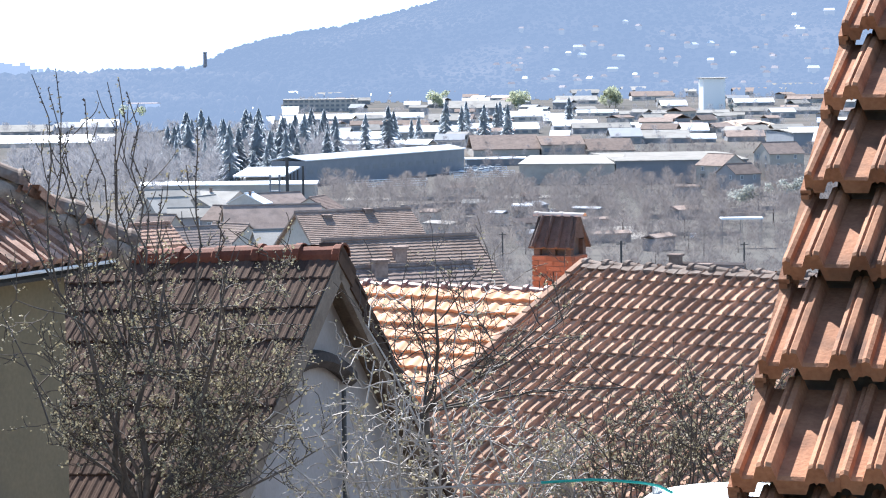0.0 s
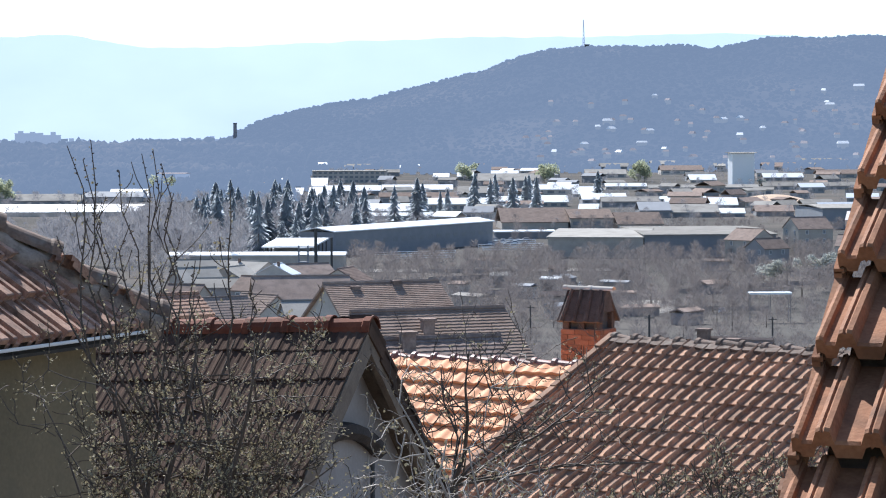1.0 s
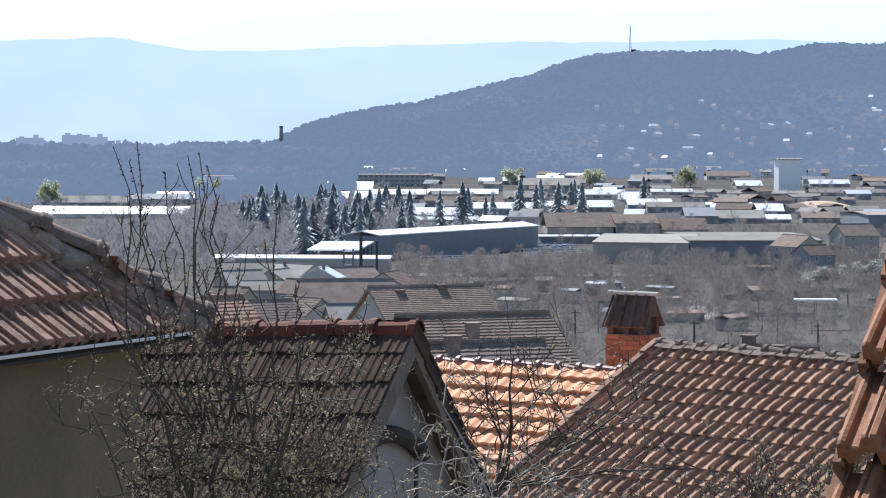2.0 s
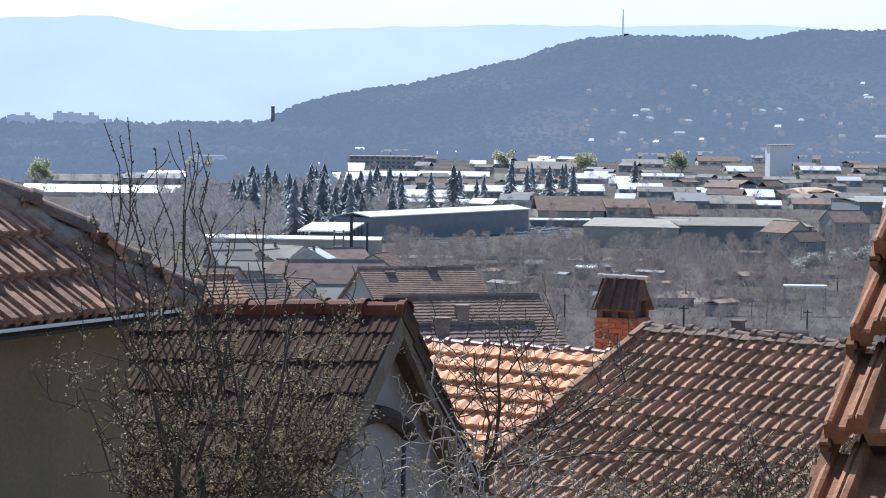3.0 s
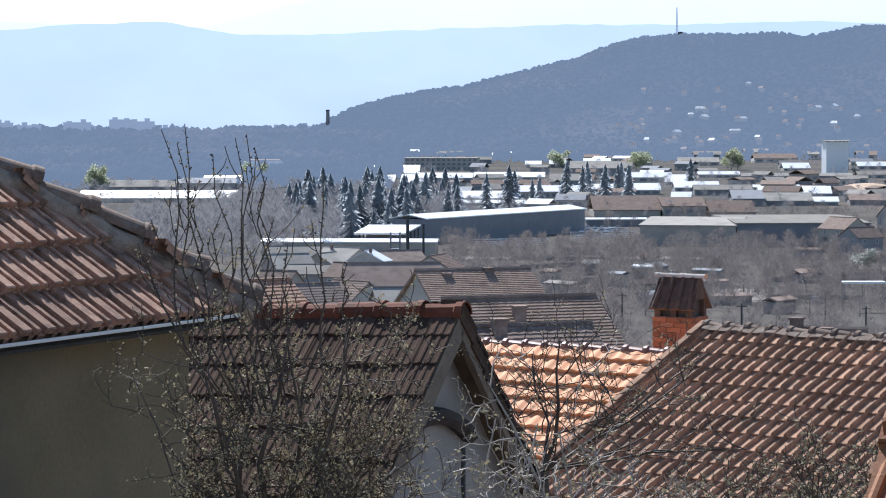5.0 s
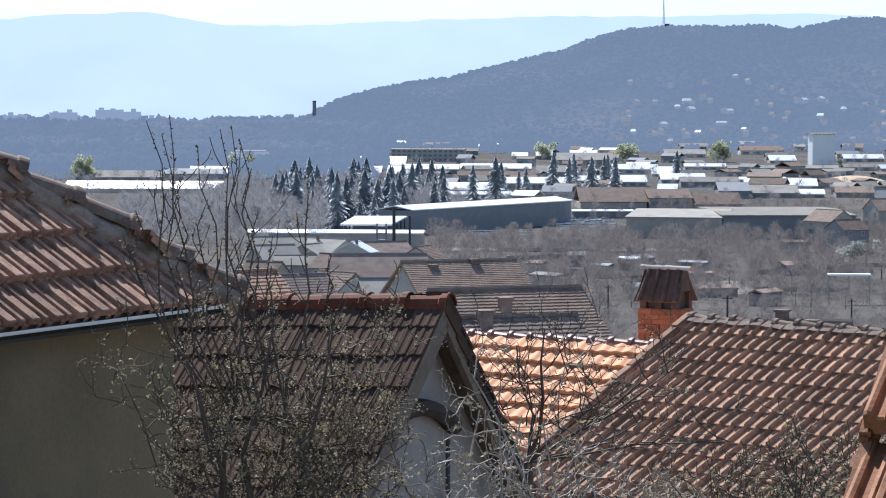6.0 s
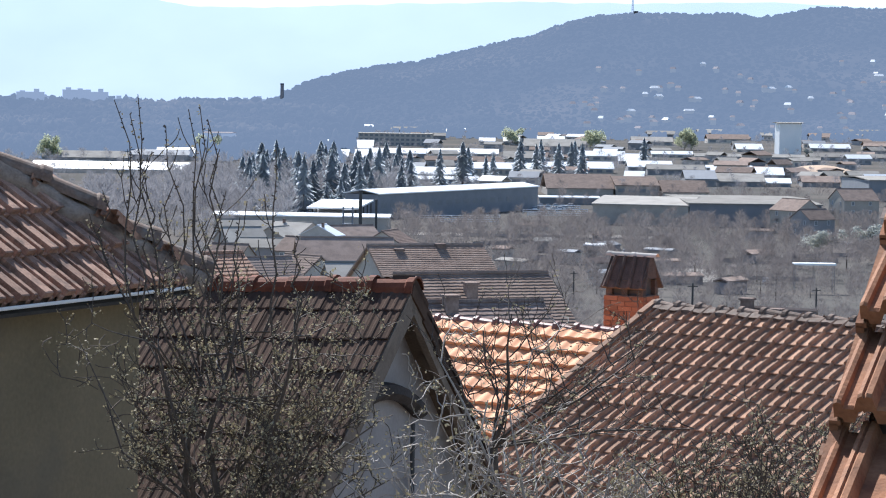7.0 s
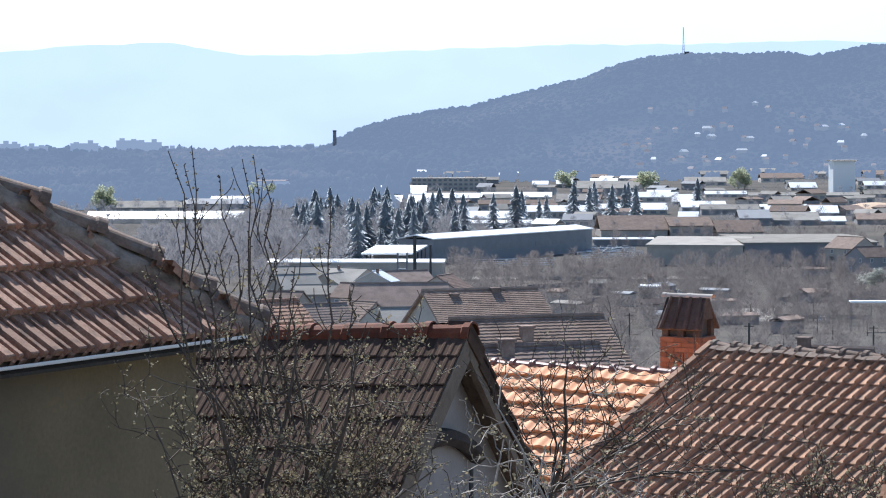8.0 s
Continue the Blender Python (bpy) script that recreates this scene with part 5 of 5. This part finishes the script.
# ---- trees ----
class Bush:
    """Gathers the tubes of a bare tree and the places of its buds."""

    def __init__(self, seed):
        self.rng = random.Random(seed)
        self.limbs, self.buds = [], []

    def limb(self):
        self.limbs.append(([], []))

    def bar(self, path, r0, r1, sides):
        n = len(path)
        v, f = tube(path, [r0 + (r1 - r0) * i / (n - 1) for i in range(n)], sides, False)
        verts, faces = self.limbs[-1]
        k = len(verts)
        verts += v
        faces += [tuple(i + k for i in q) for q in f]

    def grow(self, p, way, length, r, level, lift=0.25, wander=0.35, kids=(3, 5), angle=(30, 65), shrink=0.55, budding=1.0, flat=1.0):
        rng = self.rng
        n = max(4, int(length / 0.07)) if level else max(5, int(length / 0.12))
        n = min(n, 12)
        path, q, w = [p], p.copy(), way.normalized()
        for _ in range(n):
            w = (w + Vector((rng.gauss(0, wander), rng.gauss(0, wander) * flat, rng.gauss(0, wander) + lift)) * (1.6 / n)).normalized()
            q = q + w * (length / n)
            path.append(q)
        self.bar(path, r, max(r * 0.45, 0.0022), 5 if r > 0.02 else 4 if r > 0.006 else 3)
        if level == 0 or r < 0.006:
            for i in range(1, n + 1):
                for _ in range(rng.choice((1, 2, 2, 3))):
                    if rng.random() < budding:
                        self.buds.append((path[i] + Vector((rng.gauss(0, 0.012), rng.gauss(0, 0.012), rng.gauss(0, 0.012))), w))
        if level == 0:
            return
        for k in range(rng.randint(*kids)):
            i = rng.randint(max(1, n // 4), n)
            d = (path[i] - path[i - 1]).normalized()
            side = d.cross(Vector((rng.gauss(0, 1), rng.gauss(0, 1), rng.gauss(0, 1)))).normalized()
            side.y *= flat
            g = radians(rng.uniform(*angle))
            self.grow(path[i], d * math.cos(g) + side * math.sin(g), length * shrink * rng.uniform(0.6, 1.3), max(r * 0.5 * (1 - 0.4 * i / n), 0.0026), level - 1, lift, wander, kids, angle, shrink, budding, flat)

    def make(self, name, at, label, bark, bud_mat=None, size=0.011, category="tree"):
        ob = thing(name, at, label, category)
        for k, (v, f) in enumerate(self.limbs):
            part("limb" if k else "trunk", v, f, bark, ob, smooth=True)
        if bud_mat and self.buds:
            rng, verts, faces = self.rng, [], []
            for p, w in self.buds:
                s = size * rng.choice((0.6, 0.8, 1.0, 1.2, 1.9))
                for _ in range(2):
                    a = Vector((rng.gauss(0, 1), rng.gauss(0, 1), rng.gauss(0, 1))).normalized()
                    b = a.cross(Vector((rng.gauss(0, 1), rng.gauss(0, 1), rng.gauss(0, 1)))).normalized() * s * 0.45
                    k = len(verts)
                    verts += [p, p + a * s * 0.5 + b, p + a * s, p + a * s * 0.5 - b]
                    faces.append((k, k + 1, k + 2, k + 3))
            tagged(part("foliage", verts, faces, bud_mat, ob), "small opening green-white buds", kind="stuff")
        return ob


def make_plum_tree():
    """The many-stemmed tree in front of the ochre wall."""
    b = Bush(5)
    r = b.rng
    y = 11.6
    foot = Vector((-1.12, y, ground_z(-1.12, y)))
    fork = Vector((-1.2, y, EYE - 2.15))
    b.limb()
    b.bar([foot - Vector((0, 0, 0.2)), foot + Vector((0.06, 0, 2.5)), fork + Vector((0.03, 0, -0.5)), fork], 0.10, 0.03, 8)
    for x1, z1, rad in ((-1.62, -1.45, 0.014), (-1.42, -1.2, 0.018), (-1.25, -1.05, 0.022), (-1.08, -1.02, 0.024), (-0.92, -1.0, 0.02), (-0.78, -1.02, 0.02), (-0.62, -1.05, 0.018), (-0.52, -1.2, 0.014), (-0.6, -1.5, 0.014), (-0.9, -1.45, 0.016), (-1.4, -1.6, 0.014), (-0.75, -1.7, 0.014), (-1.1, -1.65, 0.014), (-1.86, -1.2, 0.010), (-1.76, -1.42, 0.010), (-0.46, -1.3, 0.014), (-0.42, -1.58, 0.014), (-0.5, -1.8, 0.014), (-0.68, -1.92, 0.014), (-0.36, -1.84, 0.012), (-1.5, -1.05, 0.012)):
        end = Vector((x1, y + r.uniform(-0.4, 0.4), EYE + z1))
        mid = fork.lerp(end, 0.5) + Vector((r.uniform(-0.1, 0.1), r.uniform(-0.1, 0.1), -0.05))
        b.limb()
        b.bar([fork, fork.lerp(mid, 0.5) + Vector((r.uniform(-0.08, 0.08), 0, 0)), mid, mid.lerp(end, 0.5) + Vector((r.uniform(-0.06, 0.06), 0, 0)), end], rad * 0.95, rad * 0.22, 5)
        for k in range(9 if x1 > -1.7 else 4):
            s = mid.lerp(end, r.uniform(-0.25, 1.0))
            b.grow(s, Vector((r.gauss(0, 0.7), r.gauss(0, 0.5), r.uniform(-0.1, 0.8))), r.uniform(0.16, 0.36), max(rad * 0.26, 0.0034), 2, lift=0.22, kids=(2, 4), shrink=0.52, wander=0.6, budding=0.5)
    for u, top, u0 in ((-640, 30, -540), (-612, 55, -535), (-598, 20, -520), (-548, 75, -505), (-508, 45, -490), (-488, 38, -478), (-474, 62, -465), (-452, 115, -445), (-352, 110, -372), (-572, 120, -515), (-440, 190, -440), (-660, 190, -560), (-530, 170, -500), (-415, 235, -420), (-310, 270, -330)):
        yy = y + r.uniform(-0.3, 0.3)
        a, e = survey(u + (u0 - u) * r.uniform(0.2, 0.5), r.uniform(370, 430), yy), survey(u, top, yy)
        j = Vector((r.uniform(-0.03, 0.03), 0, 0))
        pts = [survey(u0 + 25, 540, y), a] + [a.lerp(e, f) + j * math.sin(math.pi * f) + Vector((r.uniform(-0.045, 0.045), 0, 0)) for f in (0.2, 0.4, 0.6, 0.8)] + [e]
        b.limb()
        b.bar(pts, 0.0058, 0.0020, 4)
        for k in range(26):
            s = pts[1 + k % 5].lerp(pts[2 + k % 5], r.random())
            b.bar([s, s + Vector((r.choice((-1, 1)) * r.uniform(0.004, 0.013), r.uniform(-0.01, 0.01), r.uniform(0.0, 0.012)))], 0.0028, 0.0036, 3)
        for k in range(22):
            b.buds.append((pts[1 + k % 5].lerp(pts[2 + k % 5], r.random()) + Vector((r.gauss(0, 0.006), 0, 0)), e - a))
        for k in range(3):
            j = r.randint(1, 4)
            s = pts[j].lerp(pts[j + 1], r.random())
            b.grow(s, Vector((r.choice((-1, 1)) * r.uniform(0.5, 1.1), r.gauss(0, 0.3), 1)), r.uniform(0.08, 0.24), 0.003, 1 if k == 0 else 0, lift=0.5, wander=0.35, kids=(1, 2), angle=(30, 60), budding=0.4)
    b.make("plum_tree", foot, "many-stemmed plum tree with small opening buds", BARK, BUD, 0.0082)


def make_pale_tree():
    """The pale knotted branches between the gable and the orange roof."""
    b = Bush(9)
    r = b.rng
    y = 10.5
    foot = Vector((0.1, y, ground_z(0.1, y)))
    fork = survey(40, 1150, y)
    b.limb()
    b.bar([foot - Vector((0, 0, 0.2)), foot.lerp(fork, 0.6) + Vector((0.05, 0, 0)), fork], 0.09, 0.05, 8)
    for u, v, n in ((-130, 610, 4), (-165, 655, 3), (-60, 480, 6), (-45, 545, 7), (-10, 570, 6), (30, 555, 5), (70, 590, 6), (-90, 640, 5), (110, 640, 6), (160, 670, 5), (-230, 700, 2), (-30, 660, 6), (70, 690, 5), (210, 620, 4), (250, 690, 4)):
        end = survey(u, v, y + r.uniform(-0.4, 0.4))
        mid = fork.lerp(end, 0.6) + Vector((r.uniform(-0.22, 0.22), 0, r.uniform(-0.05, 0.12)))
        b.limb()
        b.bar([fork, fork.lerp(mid, 0.5), mid, mid.lerp(end, 0.6) + Vector((0, 0, 0.03)), end], 0.009, 0.003, 4)
        for k in range(n):
            s = mid.lerp(end, r.uniform(-0.1, 1.0))
            b.grow(s, Vector((r.gauss(0, 0.9), r.gauss(0, 0.4), r.gauss(0.1, 0.6))), r.uniform(0.15, 0.38), 0.0042, 2, lift=0.12, wander=0.9, kids=(2, 3), angle=(40, 85), budding=0.2)
    b.make("walnut_tree", foot, "tree with pale knotted twigs, hardly in bud", BARK_PALE, BUD, 0.010)


def make_thin_tree():
    """The thin bare tree before the two tiled roofs."""
    b = Bush(14)
    r = b.rng
    y = 15.0
    foot = Vector((0.45, y, ground_z(0.45, y)))
    fork = survey(40, 640, y)
    b.limb()
    b.bar([foot - Vector((0, 0, 0.2)), foot.lerp(fork, 0.6), fork], 0.08, 0.03, 8)
    for u, v, rad in ((70, 400, 0.016), (20, 430, 0.010), (120, 470, 0.010), (-20, 520, 0.008), (180, 520, 0.009), (300, 470, 0.011), (330, 430, 0.008), (250, 560, 0.009), (400, 600, 0.008), (60, 560, 0.008)):
        end = survey(u, v, y + r.uniform(-0.5, 0.5))
        mid = fork.lerp(end, 0.5) + Vector((r.uniform(-0.1, 0.1), 0, r.uniform(-0.1, 0.05)))
        b.limb()
        b.bar([fork, fork.lerp(mid, 0.5) + Vector((r.uniform(-0.03, 0.03), 0, 0)), mid, mid.lerp(end, 0.5) + Vector((r.uniform(-0.04, 0.04), 0, 0)), end], rad, 0.004, 4)
        for k in range(5):
            s = mid.lerp(end, r.uniform(-0.5, 1.0))
            b.grow(s, Vector((r.gauss(0, 0.8), r.gauss(0, 0.4), r.uniform(-0.1, 0.9))), r.uniform(0.2, 0.5), 0.0055, 2, lift=0.2, wander=0.5, kids=(2, 3), budding=0.15)
    b.make("apple_tree", foot, "thin bare apple tree with dark twigs", BARK, BUD, 0.010)


def make_hedge():
    """Twiggy bushes under the brown tiled roof."""
    for seed, u0, u1, v0, y in ((31, 200, 380, 660, 12.5), (32, 360, 520, 620, 12.0), (33, 480, 680, 590, 12.6)):
        b = Bush(seed)
        r = b.rng
        foot = Vector((y * (u0 + u1) / 2 / 4446, y, ground_z(0, y)))
        for k in range(12):
            a = survey(r.uniform(u0, u1), 900, y + r.uniform(-0.3, 0.3))
            e = survey(r.uniform(u0 - 30, u1 + 30), v0 + r.uniform(0, 120), y + r.uniform(-0.4, 0.4))
            b.limb()
            b.bar([Vector((foot.x + (a.x - foot.x) * 0.4, a.y, foot.z - 0.1)), a, a.lerp(e, 0.5) + Vector((r.uniform(-0.05, 0.05), 0, 0)), e], 0.010, 0.003, 4)
            for q in range(5):
                s = a.lerp(e, r.uniform(0.3, 1))
                b.grow(s, Vector((r.gauss(0, 0.8), r.gauss(0, 0.5), r.uniform(0, 0.8))), r.uniform(0.12, 0.3), 0.004, 2, lift=0.25, wander=0.6, kids=(2, 4), budding=0.22)
        b.make("twiggy_bush", foot, "dense twiggy bush with grey-green buds", BARK_PALE if seed == 31 else BARK, BUD, 0.010, "bush")


make_plum_tree()
make_pale_tree()
make_thin_tree()
make_hedge()


def conifer(seed, h):
    rng = random.Random(seed)
    verts, faces = [], []
    for ring in range(20):
        f = ring / 19
        z = h * (0.05 + 0.95 * f)
        r = h * 0.27 * (1 - f) ** 0.75 * rng.uniform(0.8, 1.15) + 0.15
        for k in range(14):
            w = rng.uniform(0, 6.28)
            q = r * rng.uniform(0.6, 1.2)
            c, s = math.cos(w), math.sin(w)
            t = h * 0.035 * rng.uniform(0.7, 1.4)
            n = len(verts)
            verts += [(0.1 * c, 0.1 * s, z + h * 0.05), (q * c - t * s, q * s + t * c, z - t), (q * c * 1.08, q * s * 1.08, z - t * 1.6), (q * c + t * s, q * s - t * c, z - t)]
            faces += [(n, n + 1, n + 2), (n, n + 2, n + 3)]
    return verts, faces


def bare_crown(seed, h, spread=0.32, blades=300, fine=0.007):
    """Fine upward twigs of a leafless tree, as thin blades."""
    rng = random.Random(seed)
    verts, faces = [], []
    for k in range(blades):
        f = rng.random() ** 0.7
        w = rng.uniform(0, 6.28)
        r0 = h * spread * rng.random() * math.sin(math.pi * min(0.95, 0.25 + f * 0.7))
        p = Vector((r0 * math.cos(w), r0 * math.sin(w), h * (0.22 + 0.6 * f)))
        d = Vector((math.cos(w) * 0.6, math.sin(w) * 0.6, rng.uniform(0.3, 1.3))).normalized() * h * rng.uniform(0.08, 0.2)
        s = d.cross(Vector((rng.gauss(0, 1), rng.gauss(0, 1), rng.gauss(0, 1)))).normalized() * h * fine
        n = len(verts)
        verts += [p - s, p + s, p + d]
        faces.append((n, n + 1, n + 2))
    return verts, faces


def leafy_crown(seed, h, blades=2000):
    rng = random.Random(seed)
    verts, faces = [], []
    lobes = [(Vector((rng.gauss(0, 0.23), rng.gauss(0, 0.23), rng.uniform(0.28, 0.76))) * h, h * rng.uniform(0.15, 0.25)) for _ in range(11)]
    for k in range(blades):
        c, r = rng.choice(lobes)
        d = Vector((rng.gauss(0, 1), rng.gauss(0, 1), rng.gauss(0, 1))).normalized()
        p = c + d * r * rng.uniform(0.5, 1.1)
        a = Vector((rng.gauss(0, 1), rng.gauss(0, 1), rng.gauss(0, 1))).normalized() * h * 0.036
        b = a.cross(d).normalized() * h * 0.026
        n = len(verts)
        verts += [p - a, p + b, p + a, p - b]
        faces.append((n, n + 1, n + 2, n + 3))
    return verts, faces


def far_tree(name, crown, h, mat, label, category, group):
    ob = thing(name, (0, 0, 0), label, category, group)
    part("trunk", *tube([(0, 0, -0.5), (0, 0, h * 0.3), (h * 0.01, 0, h * 0.6)], [h * 0.022, h * 0.016, h * 0.006], 6), BARK, ob)
    part("crown", *crown, mat, ob)
    return ob


def plant(ob, spots, rng, lo=0.75, hi=1.2):
    first = True
    for u, d in spots:
        x = d * u / 4446
        s = rng.uniform(lo, hi)
        m = Matrix.Translation((x, d, ground_z(x, d))) @ pose(0, 0, 0, 0, 0, rng.uniform(0, 360))
        if first:
            ob.matrix_basis = m
            first = False
            target = ob
        else:
            target = copy_thing(ob, m)
        target.scale = (s * rng.uniform(0.85, 1.15),) * 2 + (s,)


prng = random.Random(77)
for k in range(3):
    spots = [(prng.uniform(-400, -110), prng.uniform(960, 1180)) for _ in range(27)] + [(prng.uniform(-150, 240), prng.uniform(1110, 1250)) for _ in range(2)]
    if k == 0:
        spots += [(172, 1300), (178, 1310), (118, 1290), (-20, 1150), (-60, 1160), (300, 1500), (110, 1280)]
    spots += [(prng.uniform(-410, -190), prng.uniform(890, 1000)) for _ in range(9)]
    plant(far_tree("spruce_tree", conifer(40 + k, 19), 19, CONIFER, "spruce tree among the town's roofs, paled to stand in for haze", "tree", "spruces"), spots, prng, 0.5, 1.05)
for k in range(4):
    spots = [(prng.uniform(-520, -100), prng.uniform(960, 1150)) for _ in range(10)] + [(prng.uniform(-1050, -420), prng.uniform(450, 900)) for _ in range(24)]
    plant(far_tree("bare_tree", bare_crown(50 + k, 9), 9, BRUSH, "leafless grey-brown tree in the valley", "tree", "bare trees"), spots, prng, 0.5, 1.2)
    spots = [(prng.uniform(-140, 800), prng.uniform(480, 820)) for _ in range(12)]
    plant(far_tree("fruit_tree", bare_crown(54 + k, 7, 0.4), 7, ORCHARD, "leafless brown fruit tree in the gardens", "tree", "fruit trees"), spots, prng, 0.6, 1.3)


def make_valley_brush(name, seed, mat, label, right):
    rng = random.Random(seed)
    kinds = [[np.array([tuple(p) for p in part_v]), np.array(part_f)] for part_v, part_f in (bare_crown(70 + k, 8, 0.32 if k < 4 else 0.15, 190, 0.006) for k in range(6))]
    verts, faces, n = [], [], 0
    if right:
        spots = [(rng.uniform(-140, 950), rng.uniform(560, 825)) for _ in range(1200)] + [(rng.uniform(130, 950), rng.uniform(920, 1080)) for _ in range(140)] + [(rng.uniform(-60, 950), rng.uniform(330, 560)) for _ in range(420)]
        grove = grown = 0
    else:
        spots = [(rng.uniform(-1050, -420), rng.uniform(700, 1450)) for _ in range(420)] + [(rng.uniform(-520, -80), rng.uniform(960, 1250)) for _ in range(260)] + [(rng.uniform(-600, 950), rng.uniform(1050, 2350)) for _ in range(800)]
        grove = len(spots)
        spots += [(rng.uniform(-540, -120), rng.uniform(960, 1180)) for _ in range(240)] + [(rng.uniform(-700, -315), rng.uniform(775, 960)) for _ in range(150)]
        grown = len(spots)
    for k, (u, d) in enumerate(spots):
        v, f = kinds[rng.randrange(2, 6) if grove <= k < grown else rng.randrange(4)]
        x, w, s = d * u / 4446, rng.uniform(0, 6.28), rng.uniform(1.2, 2.2) if grove <= k < grown else rng.uniform(0.5, 1.3) * min(1.0, d / 700)
        turn = np.array([[math.cos(w), math.sin(w), 0], [-math.sin(w), math.cos(w), 0], [0, 0, 1]]) * s
        verts.append(v @ turn + (x, d, ground_z(x, d) - 1.2))
        faces.append(f + n)
        n += len(v)
    ob = part(name, np.concatenate(verts), np.concatenate(faces).tolist(), mat)
    tagged(ob, label, "brushwood", kind="stuff")


make_valley_brush("valley_brush", 58, BRUSH, "bare brushwood and poplars across the valley, paled grey for haze", False)
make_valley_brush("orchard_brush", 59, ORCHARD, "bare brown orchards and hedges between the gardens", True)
plant(far_tree("willow_tree", leafy_crown(60, 17), 17, WILLOW, "willow in fresh yellow-green leaf", "tree", "willows"), [(205, 1900), (217, 1915), (383, 1920), (65, 2000), (-758, 1440), (-480, 1500), (372, 1925)], prng, 0.85, 1.1)
plant(far_tree("blossoming_tree", leafy_crown(61, 8), 8, BLOSSOM, "fruit tree in white blossom", "tree", "blossoming trees"), [(614, 700), (590, 1780), (700, 720)], prng)


def make_far_wood():
    rng = random.Random(90)
    verts, faces = [], []
    for _ in range(8500):
        d = rng.uniform(1450, 2950)
        u = rng.uniform(-1300, -330 + 130 * rng.random() ** 2)
        if noise.noise(Vector((u * 0.008, d * 0.004, 2))) < -0.35:
            continue
        x = d * u / 4446
        h = rng.uniform(6, 13) + (d - 1450) * 0.0125
        cv, cf = clump(rng, h * rng.uniform(0.22, 0.42), h)
        k = len(verts)
        o = Vector((x, d, ground_z(x, d) - 0.5))
        verts += [o + q for q in cv]
        faces += [tuple(i + k for i in q) for q in cf]
    for _ in range(900):
        u, d = rng.uniform(-350, 1000), rng.uniform(2250, 2520)
        x = d * u / 4446
        cv, cf = clump(rng, rng.uniform(2.5, 5.0), rng.uniform(5, 11))
        k = len(verts)
        o = Vector((x, d, ground_z(x, d) - 0.5))
        verts += [o + q for q in cv]
        faces += [tuple(i + k for i in q) for q in cf]
    tagged(part("far_woodland", verts, faces, HILL, smooth=True), "bare woodland on the valley floor, with a painted blue haze glow", "woodland", kind="stuff")


make_far_wood()


def make_yard_things():
    y = 9.2
    ob = thing("white_canopy_sheet", (1.25, y, ground_z(1.25, y)), "white curved plastic canopy in the yard", "canopy")
    verts, faces = [], []
    n, m = 14, 6
    c = survey(600, 770, y)
    for j in range(m + 1):
        for i in range(n + 1):
            a = math.pi * i / n
            verts.append((c.x - 0.34 * math.cos(a), y - 1.1 + 1.28 * j / m, c.z - 0.09 + 0.09 * math.sin(a) ** 0.7 - 0.006 * j))
    for j in range(m):
        for i in range(n):
            k = j * (n + 1) + i
            faces.append((k, k + 1, k + n + 2, k + n + 1))
    sheet = part("sheet", verts, faces, WHITE_PAINT, ob, smooth=True)
    sheet.modifiers.new("depth", "SOLIDIFY").thickness = 0.02
    for sx in (-0.28, 0.28):
        for sy in (-0.95, 0.14):
            part("post", *tube([(c.x + sx, y + sy, ground_z(1.2, y) - 0.1), (c.x + sx, y + sy, c.z - 0.04)], 0.02, 8), GUTTER, ob)
    pts = [survey(u, v, y) for u, v in ((250, 768), (290, 766), (340, 764), (390, 767), (430, 771), (460, 777), (485, 790))]
    hose = thing("garden_hose", pts[0], "thin teal plastic line strung across the yard", "hose")
    part("line", *tube(pts, 0.006, 6), HOSE, hose)
    ends = [pts[0] - Vector((0.6, 0, 0.02)), pts[0]]
    part("line_end", *tube(ends, 0.004, 5), BARK_PALE, hose)


make_yard_things()
